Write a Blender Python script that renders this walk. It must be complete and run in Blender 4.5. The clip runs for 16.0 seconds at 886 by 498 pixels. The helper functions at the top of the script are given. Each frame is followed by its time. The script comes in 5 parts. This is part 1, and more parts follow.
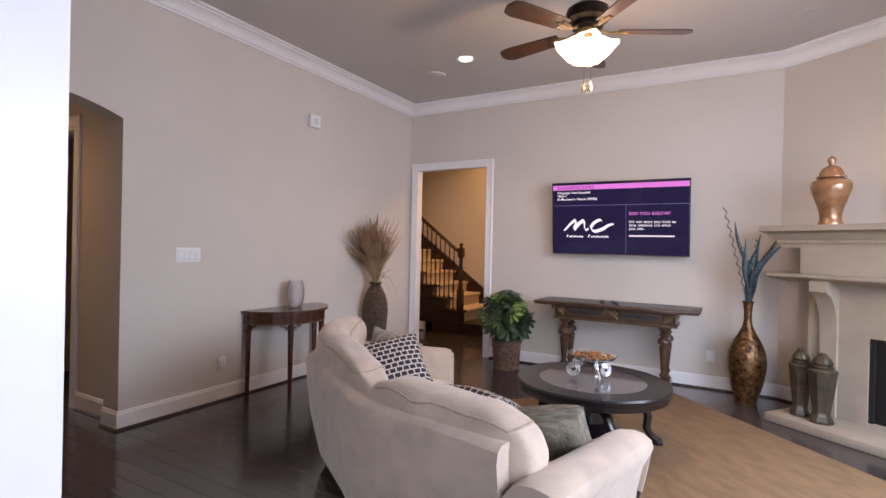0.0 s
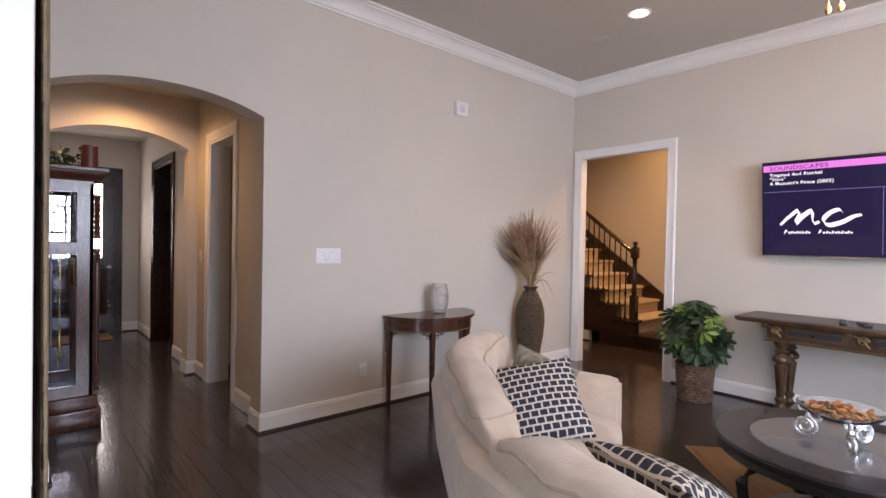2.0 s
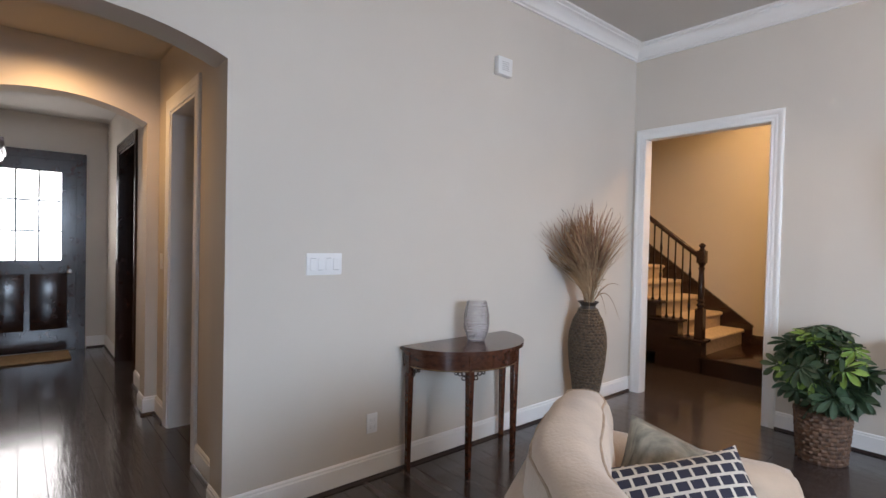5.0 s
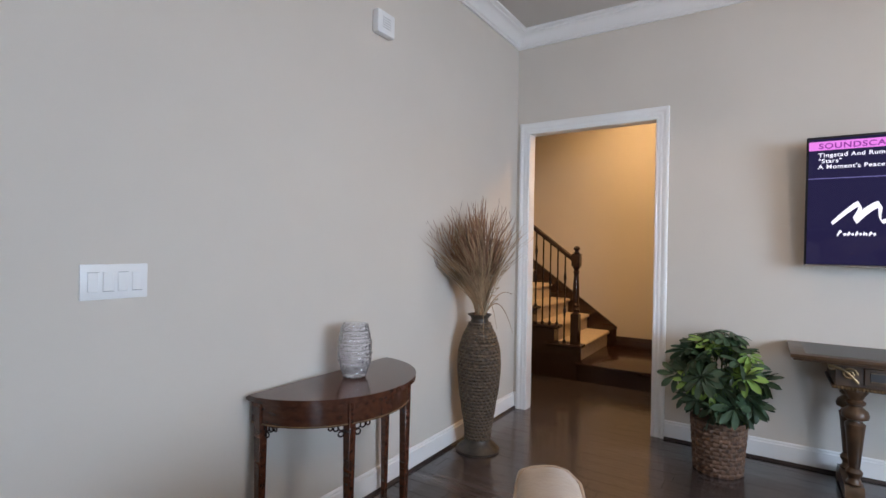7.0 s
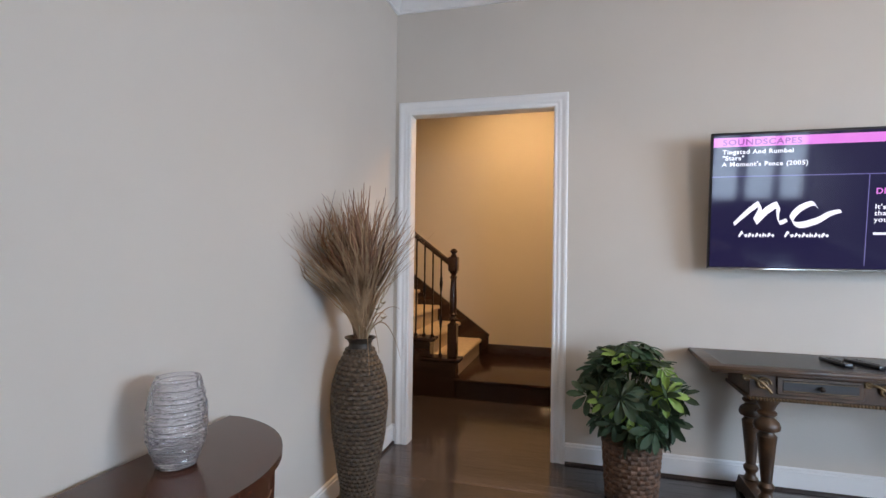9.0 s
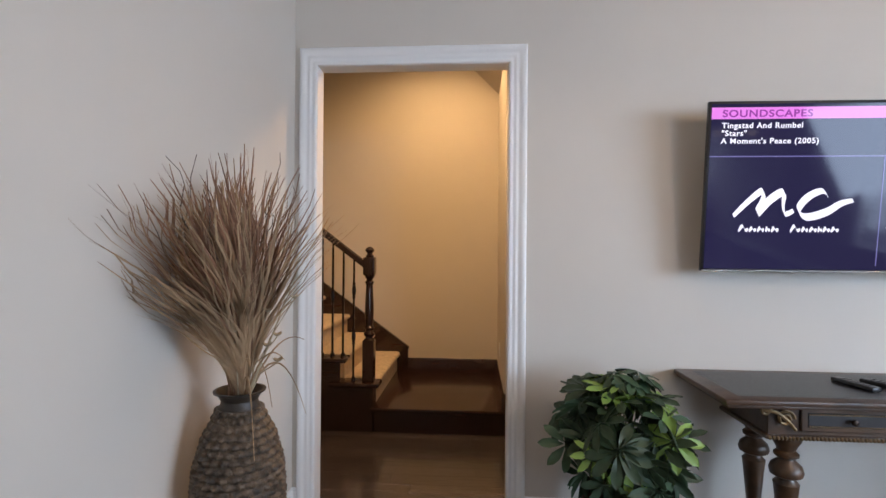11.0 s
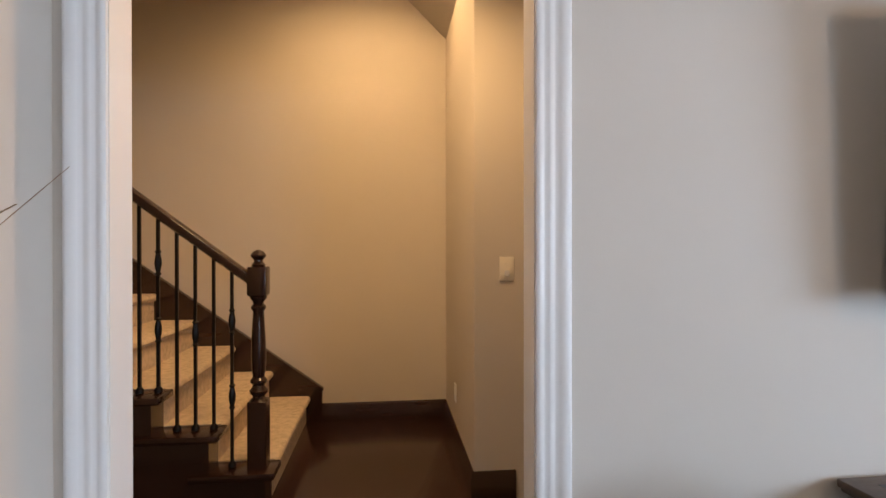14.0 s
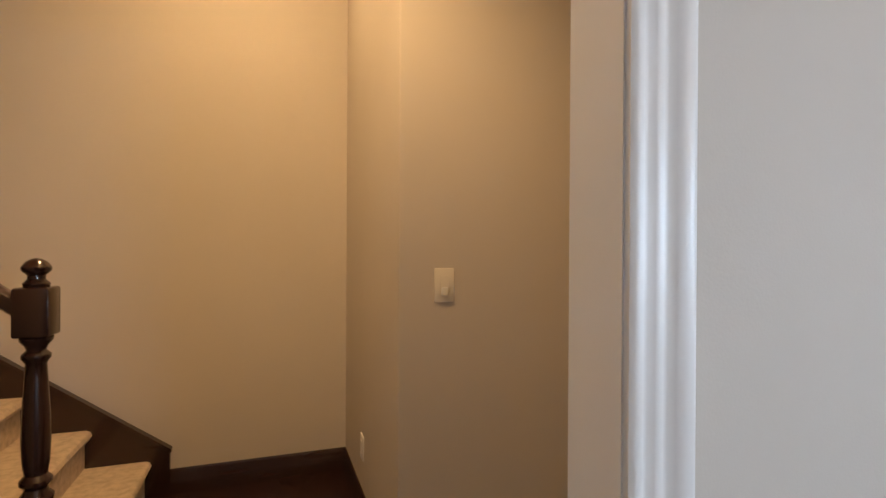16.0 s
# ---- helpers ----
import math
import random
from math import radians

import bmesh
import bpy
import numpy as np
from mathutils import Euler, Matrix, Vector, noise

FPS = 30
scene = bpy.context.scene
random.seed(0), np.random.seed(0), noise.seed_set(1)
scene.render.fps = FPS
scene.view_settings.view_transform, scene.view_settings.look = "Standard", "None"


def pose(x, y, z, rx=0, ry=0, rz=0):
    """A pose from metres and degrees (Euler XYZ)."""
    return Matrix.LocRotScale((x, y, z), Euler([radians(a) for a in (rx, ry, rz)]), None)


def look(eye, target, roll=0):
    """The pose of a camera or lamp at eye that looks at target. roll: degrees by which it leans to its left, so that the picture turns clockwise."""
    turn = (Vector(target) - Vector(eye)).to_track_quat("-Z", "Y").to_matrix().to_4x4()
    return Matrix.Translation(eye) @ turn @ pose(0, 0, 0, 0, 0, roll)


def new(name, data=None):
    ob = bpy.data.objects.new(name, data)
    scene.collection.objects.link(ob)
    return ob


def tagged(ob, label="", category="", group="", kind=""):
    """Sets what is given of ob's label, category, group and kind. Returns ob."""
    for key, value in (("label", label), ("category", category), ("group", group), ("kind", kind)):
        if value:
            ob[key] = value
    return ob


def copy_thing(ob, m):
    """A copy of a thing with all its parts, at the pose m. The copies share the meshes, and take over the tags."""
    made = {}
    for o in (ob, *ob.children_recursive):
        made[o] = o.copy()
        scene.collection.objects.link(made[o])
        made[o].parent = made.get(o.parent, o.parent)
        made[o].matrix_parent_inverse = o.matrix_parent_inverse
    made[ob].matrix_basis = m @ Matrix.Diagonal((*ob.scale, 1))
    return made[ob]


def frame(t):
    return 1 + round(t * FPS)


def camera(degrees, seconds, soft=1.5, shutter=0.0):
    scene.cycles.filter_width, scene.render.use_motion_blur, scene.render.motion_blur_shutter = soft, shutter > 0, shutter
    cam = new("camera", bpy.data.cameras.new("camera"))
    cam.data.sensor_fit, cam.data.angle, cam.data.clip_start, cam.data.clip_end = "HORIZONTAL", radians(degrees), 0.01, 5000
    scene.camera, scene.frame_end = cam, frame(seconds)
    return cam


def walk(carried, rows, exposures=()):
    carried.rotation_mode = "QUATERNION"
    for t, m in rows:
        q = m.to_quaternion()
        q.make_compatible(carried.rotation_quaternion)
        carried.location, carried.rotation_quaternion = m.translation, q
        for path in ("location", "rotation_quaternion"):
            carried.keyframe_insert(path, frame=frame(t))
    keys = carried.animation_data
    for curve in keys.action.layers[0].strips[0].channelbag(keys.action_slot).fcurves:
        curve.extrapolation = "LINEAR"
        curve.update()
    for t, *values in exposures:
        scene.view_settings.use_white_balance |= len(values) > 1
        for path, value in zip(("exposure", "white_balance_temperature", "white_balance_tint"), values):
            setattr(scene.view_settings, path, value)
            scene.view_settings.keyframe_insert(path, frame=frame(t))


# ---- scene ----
cam = camera(83.4, 16.0)
PATH = [
    (0, (0.011, 0.489, 1.402), (-0.977, 2.227, 1.392), 1.3),
    (0.5, (-0.012, 0.688, 1.413), (-1.147, 2.334, 1.402), 1.1),
    (1, (-0.034, 0.858, 1.413), (-1.317, 2.393, 1.399), 1.1),
    (1.5, (-0.148, 0.989, 1.421), (-1.551, 2.413, 1.395), 1.2),
    (2, (-0.275, 1.107, 1.42), (-1.782, 2.422, 1.388), 1.1),
    (2.5, (-0.428, 1.26, 1.412), (-2.013, 2.48, 1.384), 1.0),
    (3, (-0.607, 1.376, 1.421), (-2.218, 2.561, 1.379), 1.2),
    (5.5, (-1.47, 1.825, 1.432), (-2.907, 3.215, 1.406), 1.2),
    (6, (-1.619, 1.942, 1.415), (-2.933, 3.449, 1.401), 1.0),
    (6.5, (-1.788, 2.072, 1.419), (-2.982, 3.676, 1.411), 1.0),
    (7, (-1.955, 2.182, 1.421), (-3.039, 3.863, 1.416), 1.0),
    (7.5, (-2.116, 2.297, 1.425), (-3.033, 4.075, 1.422), 1.1),
    (8, (-2.236, 2.457, 1.408), (-2.984, 4.312, 1.417), 1.1),
    (8.5, (-2.356, 2.627, 1.417), (-2.982, 4.526, 1.428), 0.9),
    (9, (-2.506, 2.79, 1.417), (-3.026, 4.721, 1.434), 0.8),
    (9.5, (-2.634, 2.98, 1.418), (-3.018, 4.943, 1.431), 0.7),
    (12, (-2.924, 4.109, 1.441), (-2.983, 6.108, 1.45), 0.6),
    (12.5, (-2.979, 4.347, 1.441), (-2.992, 6.347, 1.451), 0.7),
    (13, (-3.025, 4.577, 1.462), (-2.938, 6.576, 1.462), 0.3),
    (13.5, (-3.043, 4.812, 1.477), (-2.886, 6.806, 1.469), 0.0),
    (14, (-3.045, 5.029, 1.477), (-2.825, 7.017, 1.47), -0.05),
    (14.5, (-3.064, 5.256, 1.491), (-2.731, 7.228, 1.478), 0.3),
    (15, (-3.044, 5.441, 1.467), (-2.601, 7.391, 1.466), 0.33),
    (15.5, (-3.035, 5.633, 1.491), (-2.483, 7.555, 1.487), 0.33),
    (16, (-3.05, 5.82, 1.503), (-2.383, 7.706, 1.498), 0.33),
]
# stops, white balance and tint of the clip's own camera along the way
TONE = [(0, -0.05, 6800, 27), (1.5, 0.09, 6830, 25), (2.5, 0.23, 6830, 24), (3, 0.24, 6830, 24), (5.5, 0.15, 6220, 14), (9.5, 0.08, 6160, 14), (12.5, 0.19, 6120, 15), (16, 0.04, 6120, 12)]
walk(cam, [(t, look(eye, target, roll)) for t, eye, target, roll in PATH], TONE)

# ---- daylight ----
world = bpy.data.worlds.new("sky")
scene.world = world
world.use_nodes = True
wn = world.node_tree
sky = wn.nodes.new("ShaderNodeTexSky")
sky.sky_type, sky.sun_disc = "NISHITA", False
sky.sun_elevation, sky.sun_rotation = radians(48), radians(200)
wn.links.new(sky.outputs[0], wn.nodes["Background"].inputs[0])
wn.nodes["Background"].inputs[1].default_value = 0.15
sun = new("sun", bpy.data.lights.new("sun", "SUN"))
sun.data.energy, sun.data.angle, sun.data.color = 2.0, radians(0.5), (1, 0.95, 0.88)
sun.matrix_world = look((-8, -30, 34), (0, 0, 0))


def area(name, place, target, w, h, watts, colour):
    d = bpy.data.lights.new(name, "AREA")
    d.shape, d.size, d.size_y, d.energy, d.color = "RECTANGLE", w, h, watts, colour
    ob = new(name, d)
    ob.matrix_world = look(place, target)
    return ob


def bulb(name, place, watts, colour, radius=0.04, target=None, cone=110, blend=0.6):
    d = bpy.data.lights.new(name, "SPOT" if target else "POINT")
    d.energy, d.color, d.shadow_soft_size = watts, colour, radius
    if target:
        d.spot_size, d.spot_blend = radians(cone), blend
    ob = new(name, d)
    ob.matrix_world = look(place, target) if target else Matrix.Translation(place)
    return ob


DAY = (0.66, 0.83, 1.0)
WARM = (1.0, 0.60, 0.245)
# sky light standing in the window openings
area("window_light_east", (2.24, 2.8, 1.6), (0, 3.1, 0.15), 3.0, 1.9, 275, DAY)
area("window_light_south", (1.27, -3.13, 1.5), (1.27, 0, 1.2), 1.9, 1.45, 320, DAY)
bulb("recessed_bulb", (-2.348, 5.017, 3.26), 30, (1, 0.76, 0.52), 0.05, (-2.348, 5.017, 0), 120, 0.8)
bulb("stair_bulb", (-3.18, 7.88, 3.60), 188, WARM, 0.05, (-3.18, 7.93, 0), 160, 1.0)
bulb("corridor_bulb", (-2.92, 6.94, 2.96), 72, WARM, 0.05, (-2.85, 7.08, 0), 160, 1.0)
bulb("passage_bulb", (-5.38, 1.88, 2.74), 46, WARM, 0.05, (-5.42, 1.88, 0), 156, 0.9)
bulb("fan_bulb", (-0.75, 3.83, 2.50), 42, (1, 0.69, 0.40), 0.06)
bulb("mantel_bulb", (1.25, 4.95, 3.26), 34, (1, 0.58, 0.25), 0.05, (1.35, 5.1, 0), 110, 0.8)


# ---- materials ----
def material(name, colour, rough=0.6, metal=0.0, scale=8.0, vary=0.12, bump=0.05, fine=120.0, colour2=None, grain=None, each=0.0, coat=0.0, spec=0.5, sheen=0.0):
    m = bpy.data.materials.new(name)
    m.use_nodes = True
    nt = m.node_tree
    n, l = nt.nodes, nt.links
    b = n["Principled BSDF"]
    b.inputs["Metallic"].default_value = metal
    b.inputs["Specular IOR Level"].default_value = spec
    b.inputs["Coat Weight"].default_value = coat
    b.inputs["Coat Roughness"].default_value = 0.12
    b.inputs["Sheen Weight"].default_value = sheen
    co = n.new("ShaderNodeTexCoord")
    mp = n.new("ShaderNodeMapping")
    mp.inputs["Scale"].default_value = grain or (1, 1, 1)
    l.new(co.outputs["Object"], mp.inputs["Vector"])
    big = n.new("ShaderNodeTexNoise")
    big.inputs["Scale"].default_value, big.inputs["Detail"].default_value = scale, 5
    small = n.new("ShaderNodeTexNoise")
    small.inputs["Scale"].default_value, small.inputs["Detail"].default_value = fine, 3
    l.new(mp.outputs[0], big.inputs["Vector"])
    l.new(mp.outputs[0], small.inputs["Vector"])
    c2 = colour2 or tuple(c * (1 - 2.2 * vary) for c in colour)
    mix = n.new("ShaderNodeMix")
    mix.data_type = "RGBA"
    mix.inputs[6].default_value, mix.inputs[7].default_value = (*colour, 1), (*c2, 1)
    ramp = n.new("ShaderNodeMapRange")
    ramp.inputs[1].default_value, ramp.inputs[2].default_value = 0.35, 0.7
    l.new(big.outputs[0], ramp.inputs[0])
    l.new(ramp.outputs[0], mix.inputs[0])
    out = mix.outputs[2]
    if each:
        info = n.new("ShaderNodeObjectInfo")
        hsv = n.new("ShaderNodeHueSaturation")
        mr = n.new("ShaderNodeMapRange")
        mr.inputs[3].default_value, mr.inputs[4].default_value = 1 - each, 1 + each
        l.new(info.outputs["Random"], mr.inputs[0])
        l.new(mr.outputs[0], hsv.inputs["Value"])
        l.new(out, hsv.inputs["Color"])
        out = hsv.outputs[0]
    l.new(out, b.inputs["Base Color"])
    rr = n.new("ShaderNodeMapRange")
    rr.inputs[3].default_value, rr.inputs[4].default_value = max(rough - 0.07, 0.02), min(rough + 0.07, 1)
    l.new(small.outputs[0], rr.inputs[0])
    l.new(rr.outputs[0], b.inputs["Roughness"])
    if bump:
        bp = n.new("ShaderNodeBump")
        bp.inputs["Strength"].default_value, bp.inputs["Distance"].default_value = bump, 0.01
        l.new(small.outputs[0], bp.inputs["Height"])
        l.new(bp.outputs[0], b.inputs["Normal"])
    return m


def glowing(name, colour, strength):
    m = bpy.data.materials.new(name)
    m.use_nodes = True
    b = m.node_tree.nodes["Principled BSDF"]
    b.inputs["Base Color"].default_value = (*[0.5 * c for c in colour], 1)
    b.inputs["Emission Color"].default_value = (*colour, 1)
    b.inputs["Emission Strength"].default_value = strength
    b.inputs["Roughness"].default_value = 0.3
    return m


def clear_glass(name, colour=(1, 1, 1), rough=0.0):
    m = bpy.data.materials.new(name)
    m.use_nodes = True
    b = m.node_tree.nodes["Principled BSDF"]
    b.inputs["Base Color"].default_value = (*colour, 1)
    b.inputs["Transmission Weight"].default_value = 1
    b.inputs["Roughness"].default_value = rough
    b.inputs["IOR"].default_value = 1.45
    return m


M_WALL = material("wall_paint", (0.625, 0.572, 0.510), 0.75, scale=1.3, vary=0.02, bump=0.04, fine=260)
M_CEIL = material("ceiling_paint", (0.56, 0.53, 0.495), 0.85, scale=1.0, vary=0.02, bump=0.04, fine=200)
M_TRIM = material("white_trim_paint", (0.82, 0.81, 0.80), 0.35, scale=3, vary=0.015, bump=0.01, fine=60)
M_DARK = material("dark_stained_wood", (0.032, 0.013, 0.010), 0.24, scale=3, vary=0.10, bump=0.012, fine=40, grain=(1, 6, 6), coat=0.3)
M_PLANK = material("dark_floor_plank", (0.066, 0.053, 0.053), 0.18, scale=2.2, vary=0.22, bump=0.16, fine=9, grain=(0.6, 5, 5), each=0.30, coat=0.4)
M_SUB = material("floor_gap", (0.006, 0.004, 0.004), 0.6)
M_SHOE = material("shoe_moulding", (0.02, 0.010, 0.009), 0.3)
M_MAHOG = material("mahogany_wood", (0.085, 0.028, 0.014), 0.25, scale=5, vary=0.25, bump=0.02, fine=60, grain=(1, 8, 8), coat=0.4)
M_WALNUT = material("aged_gilt_walnut", (0.088, 0.045, 0.021), 0.38, scale=9, vary=0.3, bump=0.08, fine=70, coat=0.2)
M_GILT = material("worn_gilt", (0.30, 0.19, 0.085), 0.4, metal=0.5, scale=20, vary=0.3, bump=0.15, fine=90)
M_BLACKWOOD = material("black_stained_wood", (0.010, 0.008, 0.009), 0.3, scale=4, vary=0.2, bump=0.03, fine=40, coat=0.2)
M_SOFA = material("beige_chenille", (0.53, 0.425, 0.33), 0.9, scale=7, vary=0.10, bump=0.25, fine=90, sheen=0.3)
M_PIPE = material("beige_piping", (0.46, 0.355, 0.265), 0.9, scale=30, vary=0.1)
M_SILK = material("silver_green_silk", (0.27, 0.245, 0.19), 0.45, scale=14, vary=0.3, bump=0.5, fine=60, grain=(1, 6, 1))
M_CARPET = material("beige_carpet", (0.62, 0.50, 0.36), 0.98, scale=30, vary=0.12, bump=0.5, fine=300)
M_RUG = material("tan_rug", (0.259, 0.154, 0.076), 0.95, scale=5, vary=0.12, bump=0.4, fine=150, grain=(1, 3, 1))
M_PLASTIC = material("white_plastic", (0.80, 0.80, 0.80), 0.35, vary=0.01, bump=0)
M_IVORY = material("ivory_plastic", (0.84, 0.79, 0.69), 0.35, vary=0.01, bump=0)
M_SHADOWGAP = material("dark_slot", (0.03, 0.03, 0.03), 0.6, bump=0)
M_IRON = material("black_iron", (0.012, 0.010, 0.010), 0.4, metal=0.6, scale=20, vary=0.2, bump=0.05)
M_BRONZE = material("oiled_bronze", (0.035, 0.022, 0.015), 0.35, metal=0.8, scale=12, vary=0.3)
M_BLADE = material("walnut_fan_blade", (0.06, 0.028, 0.016), 0.35, scale=5, vary=0.25, grain=(1, 8, 1), coat=0.2)
M_STONE = material("cast_stone", (0.41, 0.345, 0.267), 0.7, scale=5, vary=0.06, bump=0.12, fine=120)
M_SOOT = material("sooty_firebox", (0.012, 0.011, 0.011), 0.8, scale=6, vary=0.3, bump=0.3)
M_STEEL = material("polished_steel", (0.75, 0.75, 0.76), 0.12, metal=1.0, vary=0.03, bump=0)
M_SATIN = material("satin_silver", (0.82, 0.82, 0.84), 0.34, metal=0.85, vary=0.03, bump=0)
M_BRASS = material("brass", (0.55, 0.36, 0.12), 0.25, metal=1.0, vary=0.1, bump=0)
M_GLASS = clear_glass("clear_glass")
M_THINPANE = clear_glass("thin_tinted_pane", (0.78, 0.82, 0.90))
M_THINPANE.node_tree.nodes["Principled BSDF"].inputs["IOR"].default_value = 1.12
M_LAMP = glowing("lit_frosted_glass", (1.0, 0.84, 0.62), 3.2)
M_CAN = glowing("lit_lamp_face", (1.0, 0.86, 0.66), 5.0)


# ---- mesh helpers ----
def link_mesh(name, bm, mat, smooth=False):
    me = bpy.data.meshes.new(name)
    bmesh.ops.recalc_face_normals(bm, faces=bm.faces)
    bm.to_mesh(me)
    bm.free()
    for m in (mat if isinstance(mat, (list, tuple)) else [mat]):
        me.materials.append(m)
    if smooth:
        for p in me.polygons:
            p.use_smooth = True
        me.set_sharp_from_angle(angle=radians(38))
    return new(name, me)


def part(name, bm, mat, parent, label="", smooth=True):
    ob = link_mesh(name, bm, mat, smooth)
    ob.parent = parent
    if label:
        tagged(ob, label)
    return ob


def thing(name, label, category, at=(0, 0, 0), turn=0.0, group="", kind=""):
    ob = new(name)
    ob.empty_display_size = 0.1
    ob.matrix_basis = pose(*at, 0, 0, turn)
    return tagged(ob, label, category, group, kind)


def setting(name, bm, mat, label, category, smooth=False):
    return tagged(link_mesh(name, bm, mat, smooth), label, category, "", "structure")


def box(bm, x0, y0, z0, x1, y1, z1, bevel=0.0, seg=2, m=None):
    r = bmesh.ops.create_cube(bm, size=1)
    vs = r["verts"]
    for v in vs:
        v.co = Vector(((x0 + x1) / 2 + v.co.x * (x1 - x0), (y0 + y1) / 2 + v.co.y * (y1 - y0), (z0 + z1) / 2 + v.co.z * (z1 - z0)))
    if bevel:
        es = {e for v in vs for e in v.link_edges}
        res = bmesh.ops.bevel(bm, geom=list(es), offset=bevel, segments=seg, affect="EDGES", profile=0.5)
        vs = list({v for f in res["faces"] for v in f.verts} | {v for v in vs if v.is_valid})
    if m is not None:
        bmesh.ops.transform(bm, matrix=m, verts=vs)
    return bm


def boxed(*a, **k):
    return box(bmesh.new(), *a, **k)


def lathe(bm, profile, seg=24, cx=0.0, cy=0.0, wobble=None):
    rings = []
    for r, z in profile:
        ring = []
        for i in range(seg):
            a = 2 * math.pi * i / seg
            k = wobble(a, z) if wobble else 1.0
            ring.append(bm.verts.new((cx + r * k * math.cos(a), cy + r * k * math.sin(a), z)))
        rings.append(ring)
    for a, b in zip(rings, rings[1:]):
        for i in range(seg):
            j = (i + 1) % seg
            bm.faces.new((a[i], a[j], b[j], b[i]))
    bm.faces.new(rings[0][::-1])
    bm.faces.new(rings[-1])
    return bm


def lathed(profile, seg=24, **k):
    return lathe(bmesh.new(), profile, seg, **k)


def tube(bm, pts, radius, seg=8, taper=None):
    pts = [Vector(p) for p in pts]
    rings = []
    for i, p in enumerate(pts):
        d = (pts[min(i + 1, len(pts) - 1)] - pts[max(i - 1, 0)]).normalized()
        up = Vector((0, 0, 1)) if abs(d.z) < 0.9 else Vector((1, 0, 0))
        u = d.cross(up).normalized()
        w = d.cross(u).normalized()
        r = radius * (taper(i / (len(pts) - 1)) if taper else 1)
        rings.append([bm.verts.new(p + r * (math.cos(2 * math.pi * k / seg) * u + math.sin(2 * math.pi * k / seg) * w)) for k in range(seg)])
    for a, b in zip(rings, rings[1:]):
        for i in range(seg):
            j = (i + 1) % seg
            bm.faces.new((a[i], a[j], b[j], b[i]))
    bm.faces.new(rings[0][::-1])
    bm.faces.new(rings[-1])
    return bm


def prism(bm, pts, axis, a, b):
    """A flat outline pushed along an axis from a to b. Outline: (y, z) for x, (x, z) for y, (x, y) for z."""
    def put(p, c):
        return {"x": (c, p[0], p[1]), "y": (p[0], c, p[1]), "z": (p[0], p[1], c)}[axis]
    lo = [bm.verts.new(put(p, a)) for p in pts]
    hi = [bm.verts.new(put(p, b)) for p in pts]
    bm.faces.new(lo)
    bm.faces.new(hi[::-1])
    for i in range(len(pts)):
        j = (i + 1) % len(pts)
        bm.faces.new((lo[i], lo[j], hi[j], hi[i]))
    return bm


def moulding(bm, path, profile, closed=False):
    """A profile (out from the path to its left, up) swept along a plan path, mitred."""
    n = len(path)
    rows = []
    for i, p in enumerate(path):
        p = Vector(p)
        d0 = (p - Vector(path[i - 1])).normalized() if (i > 0 or closed) else None
        d1 = (Vector(path[(i + 1) % n]) - p).normalized() if (i < n - 1 or closed) else None
        d0 = d0 or d1
        d1 = d1 or d0
        n0, n1 = Vector((-d0.y, d0.x)), Vector((-d1.y, d1.x))
        mit = (n0 + n1).normalized()
        k = 1 / max(mit.dot(n0), 0.3)
        rows.append([bm.verts.new((p.x + mit.x * k * o, p.y + mit.y * k * o, z)) for o, z in profile])
    m = len(profile)
    pairs = list(zip(rows, rows[1:])) + ([(rows[-1], rows[0])] if closed else [])
    for a, b in pairs:
        for i in range(m):
            j = (i + 1) % m
            bm.faces.new((a[i], b[i], b[j], a[j]))
    if not closed:
        bm.faces.new(rows[0])
        bm.faces.new(rows[-1][::-1])
    return bm


def arch_outline(y0, y1, z0, z1, a, b, spring, rise, n=18):
    """Wall outline with a segmental-arched opening from a to b."""
    c, h = (a + b) / 2, (b - a) / 2
    arc = []
    for i in range(n + 1):
        s = -1 + 2 * i / n
        arc.append((c + h * s, spring + rise * (1 - abs(s) ** 2.2)))
    return [(y0, z0), (a, z0)] + arc + [(b, z0), (y1, z0), (y1, z1), (y0, z1)]


# ---- plan ----
XW, YN, CEIL = -3.828, 6.29, 3.337
DX0, DX1, DTOP = -3.703, -2.665, 2.437       # doorway to the stairs
DY1 = 6.385                                 # stair side of that wall
DIAG = (0.47, YN)
XE = 2.30
DIAG2 = (XE, YN - 0.72 * (XE - 0.47))
YS, XEND, YEND = -3.0, -1.518, 1.141          # south wall; end of the wall stub

# ---- large structure ----
bm = bmesh.new()
prism(bm, arch_outline(YEND - 0.01, YN + 0.14, 0, CEIL + 0.05, 1.265, 2.483, 2.283, 0.115), "x", XW - 0.20, XW)
setting("wall_west", bm, M_WALL, "greige painted wall with an arched opening", "wall")
bm = bmesh.new()
prism(bm, [(XW, 0), (DX0, 0), (DX0, DTOP), (DX1, DTOP), (DX1, 0), (XE + 0.2, 0), (XE + 0.2, CEIL + 0.05), (XW, CEIL + 0.05)], "y", YN, DY1)
setting("wall_north", bm, M_WALL, "greige painted wall with a cased doorway", "wall")
bm = bmesh.new()
prism(bm, [DIAG, DIAG2, (DIAG2[0] + 0.1, DIAG2[1] + 0.1), (DIAG[0] + 0.1, DIAG[1] + 0.1 - 0.002)], "z", 0, CEIL + 0.05)
setting("wall_diagonal", bm, M_WALL, "greige painted chimney wall across the corner", "wall")
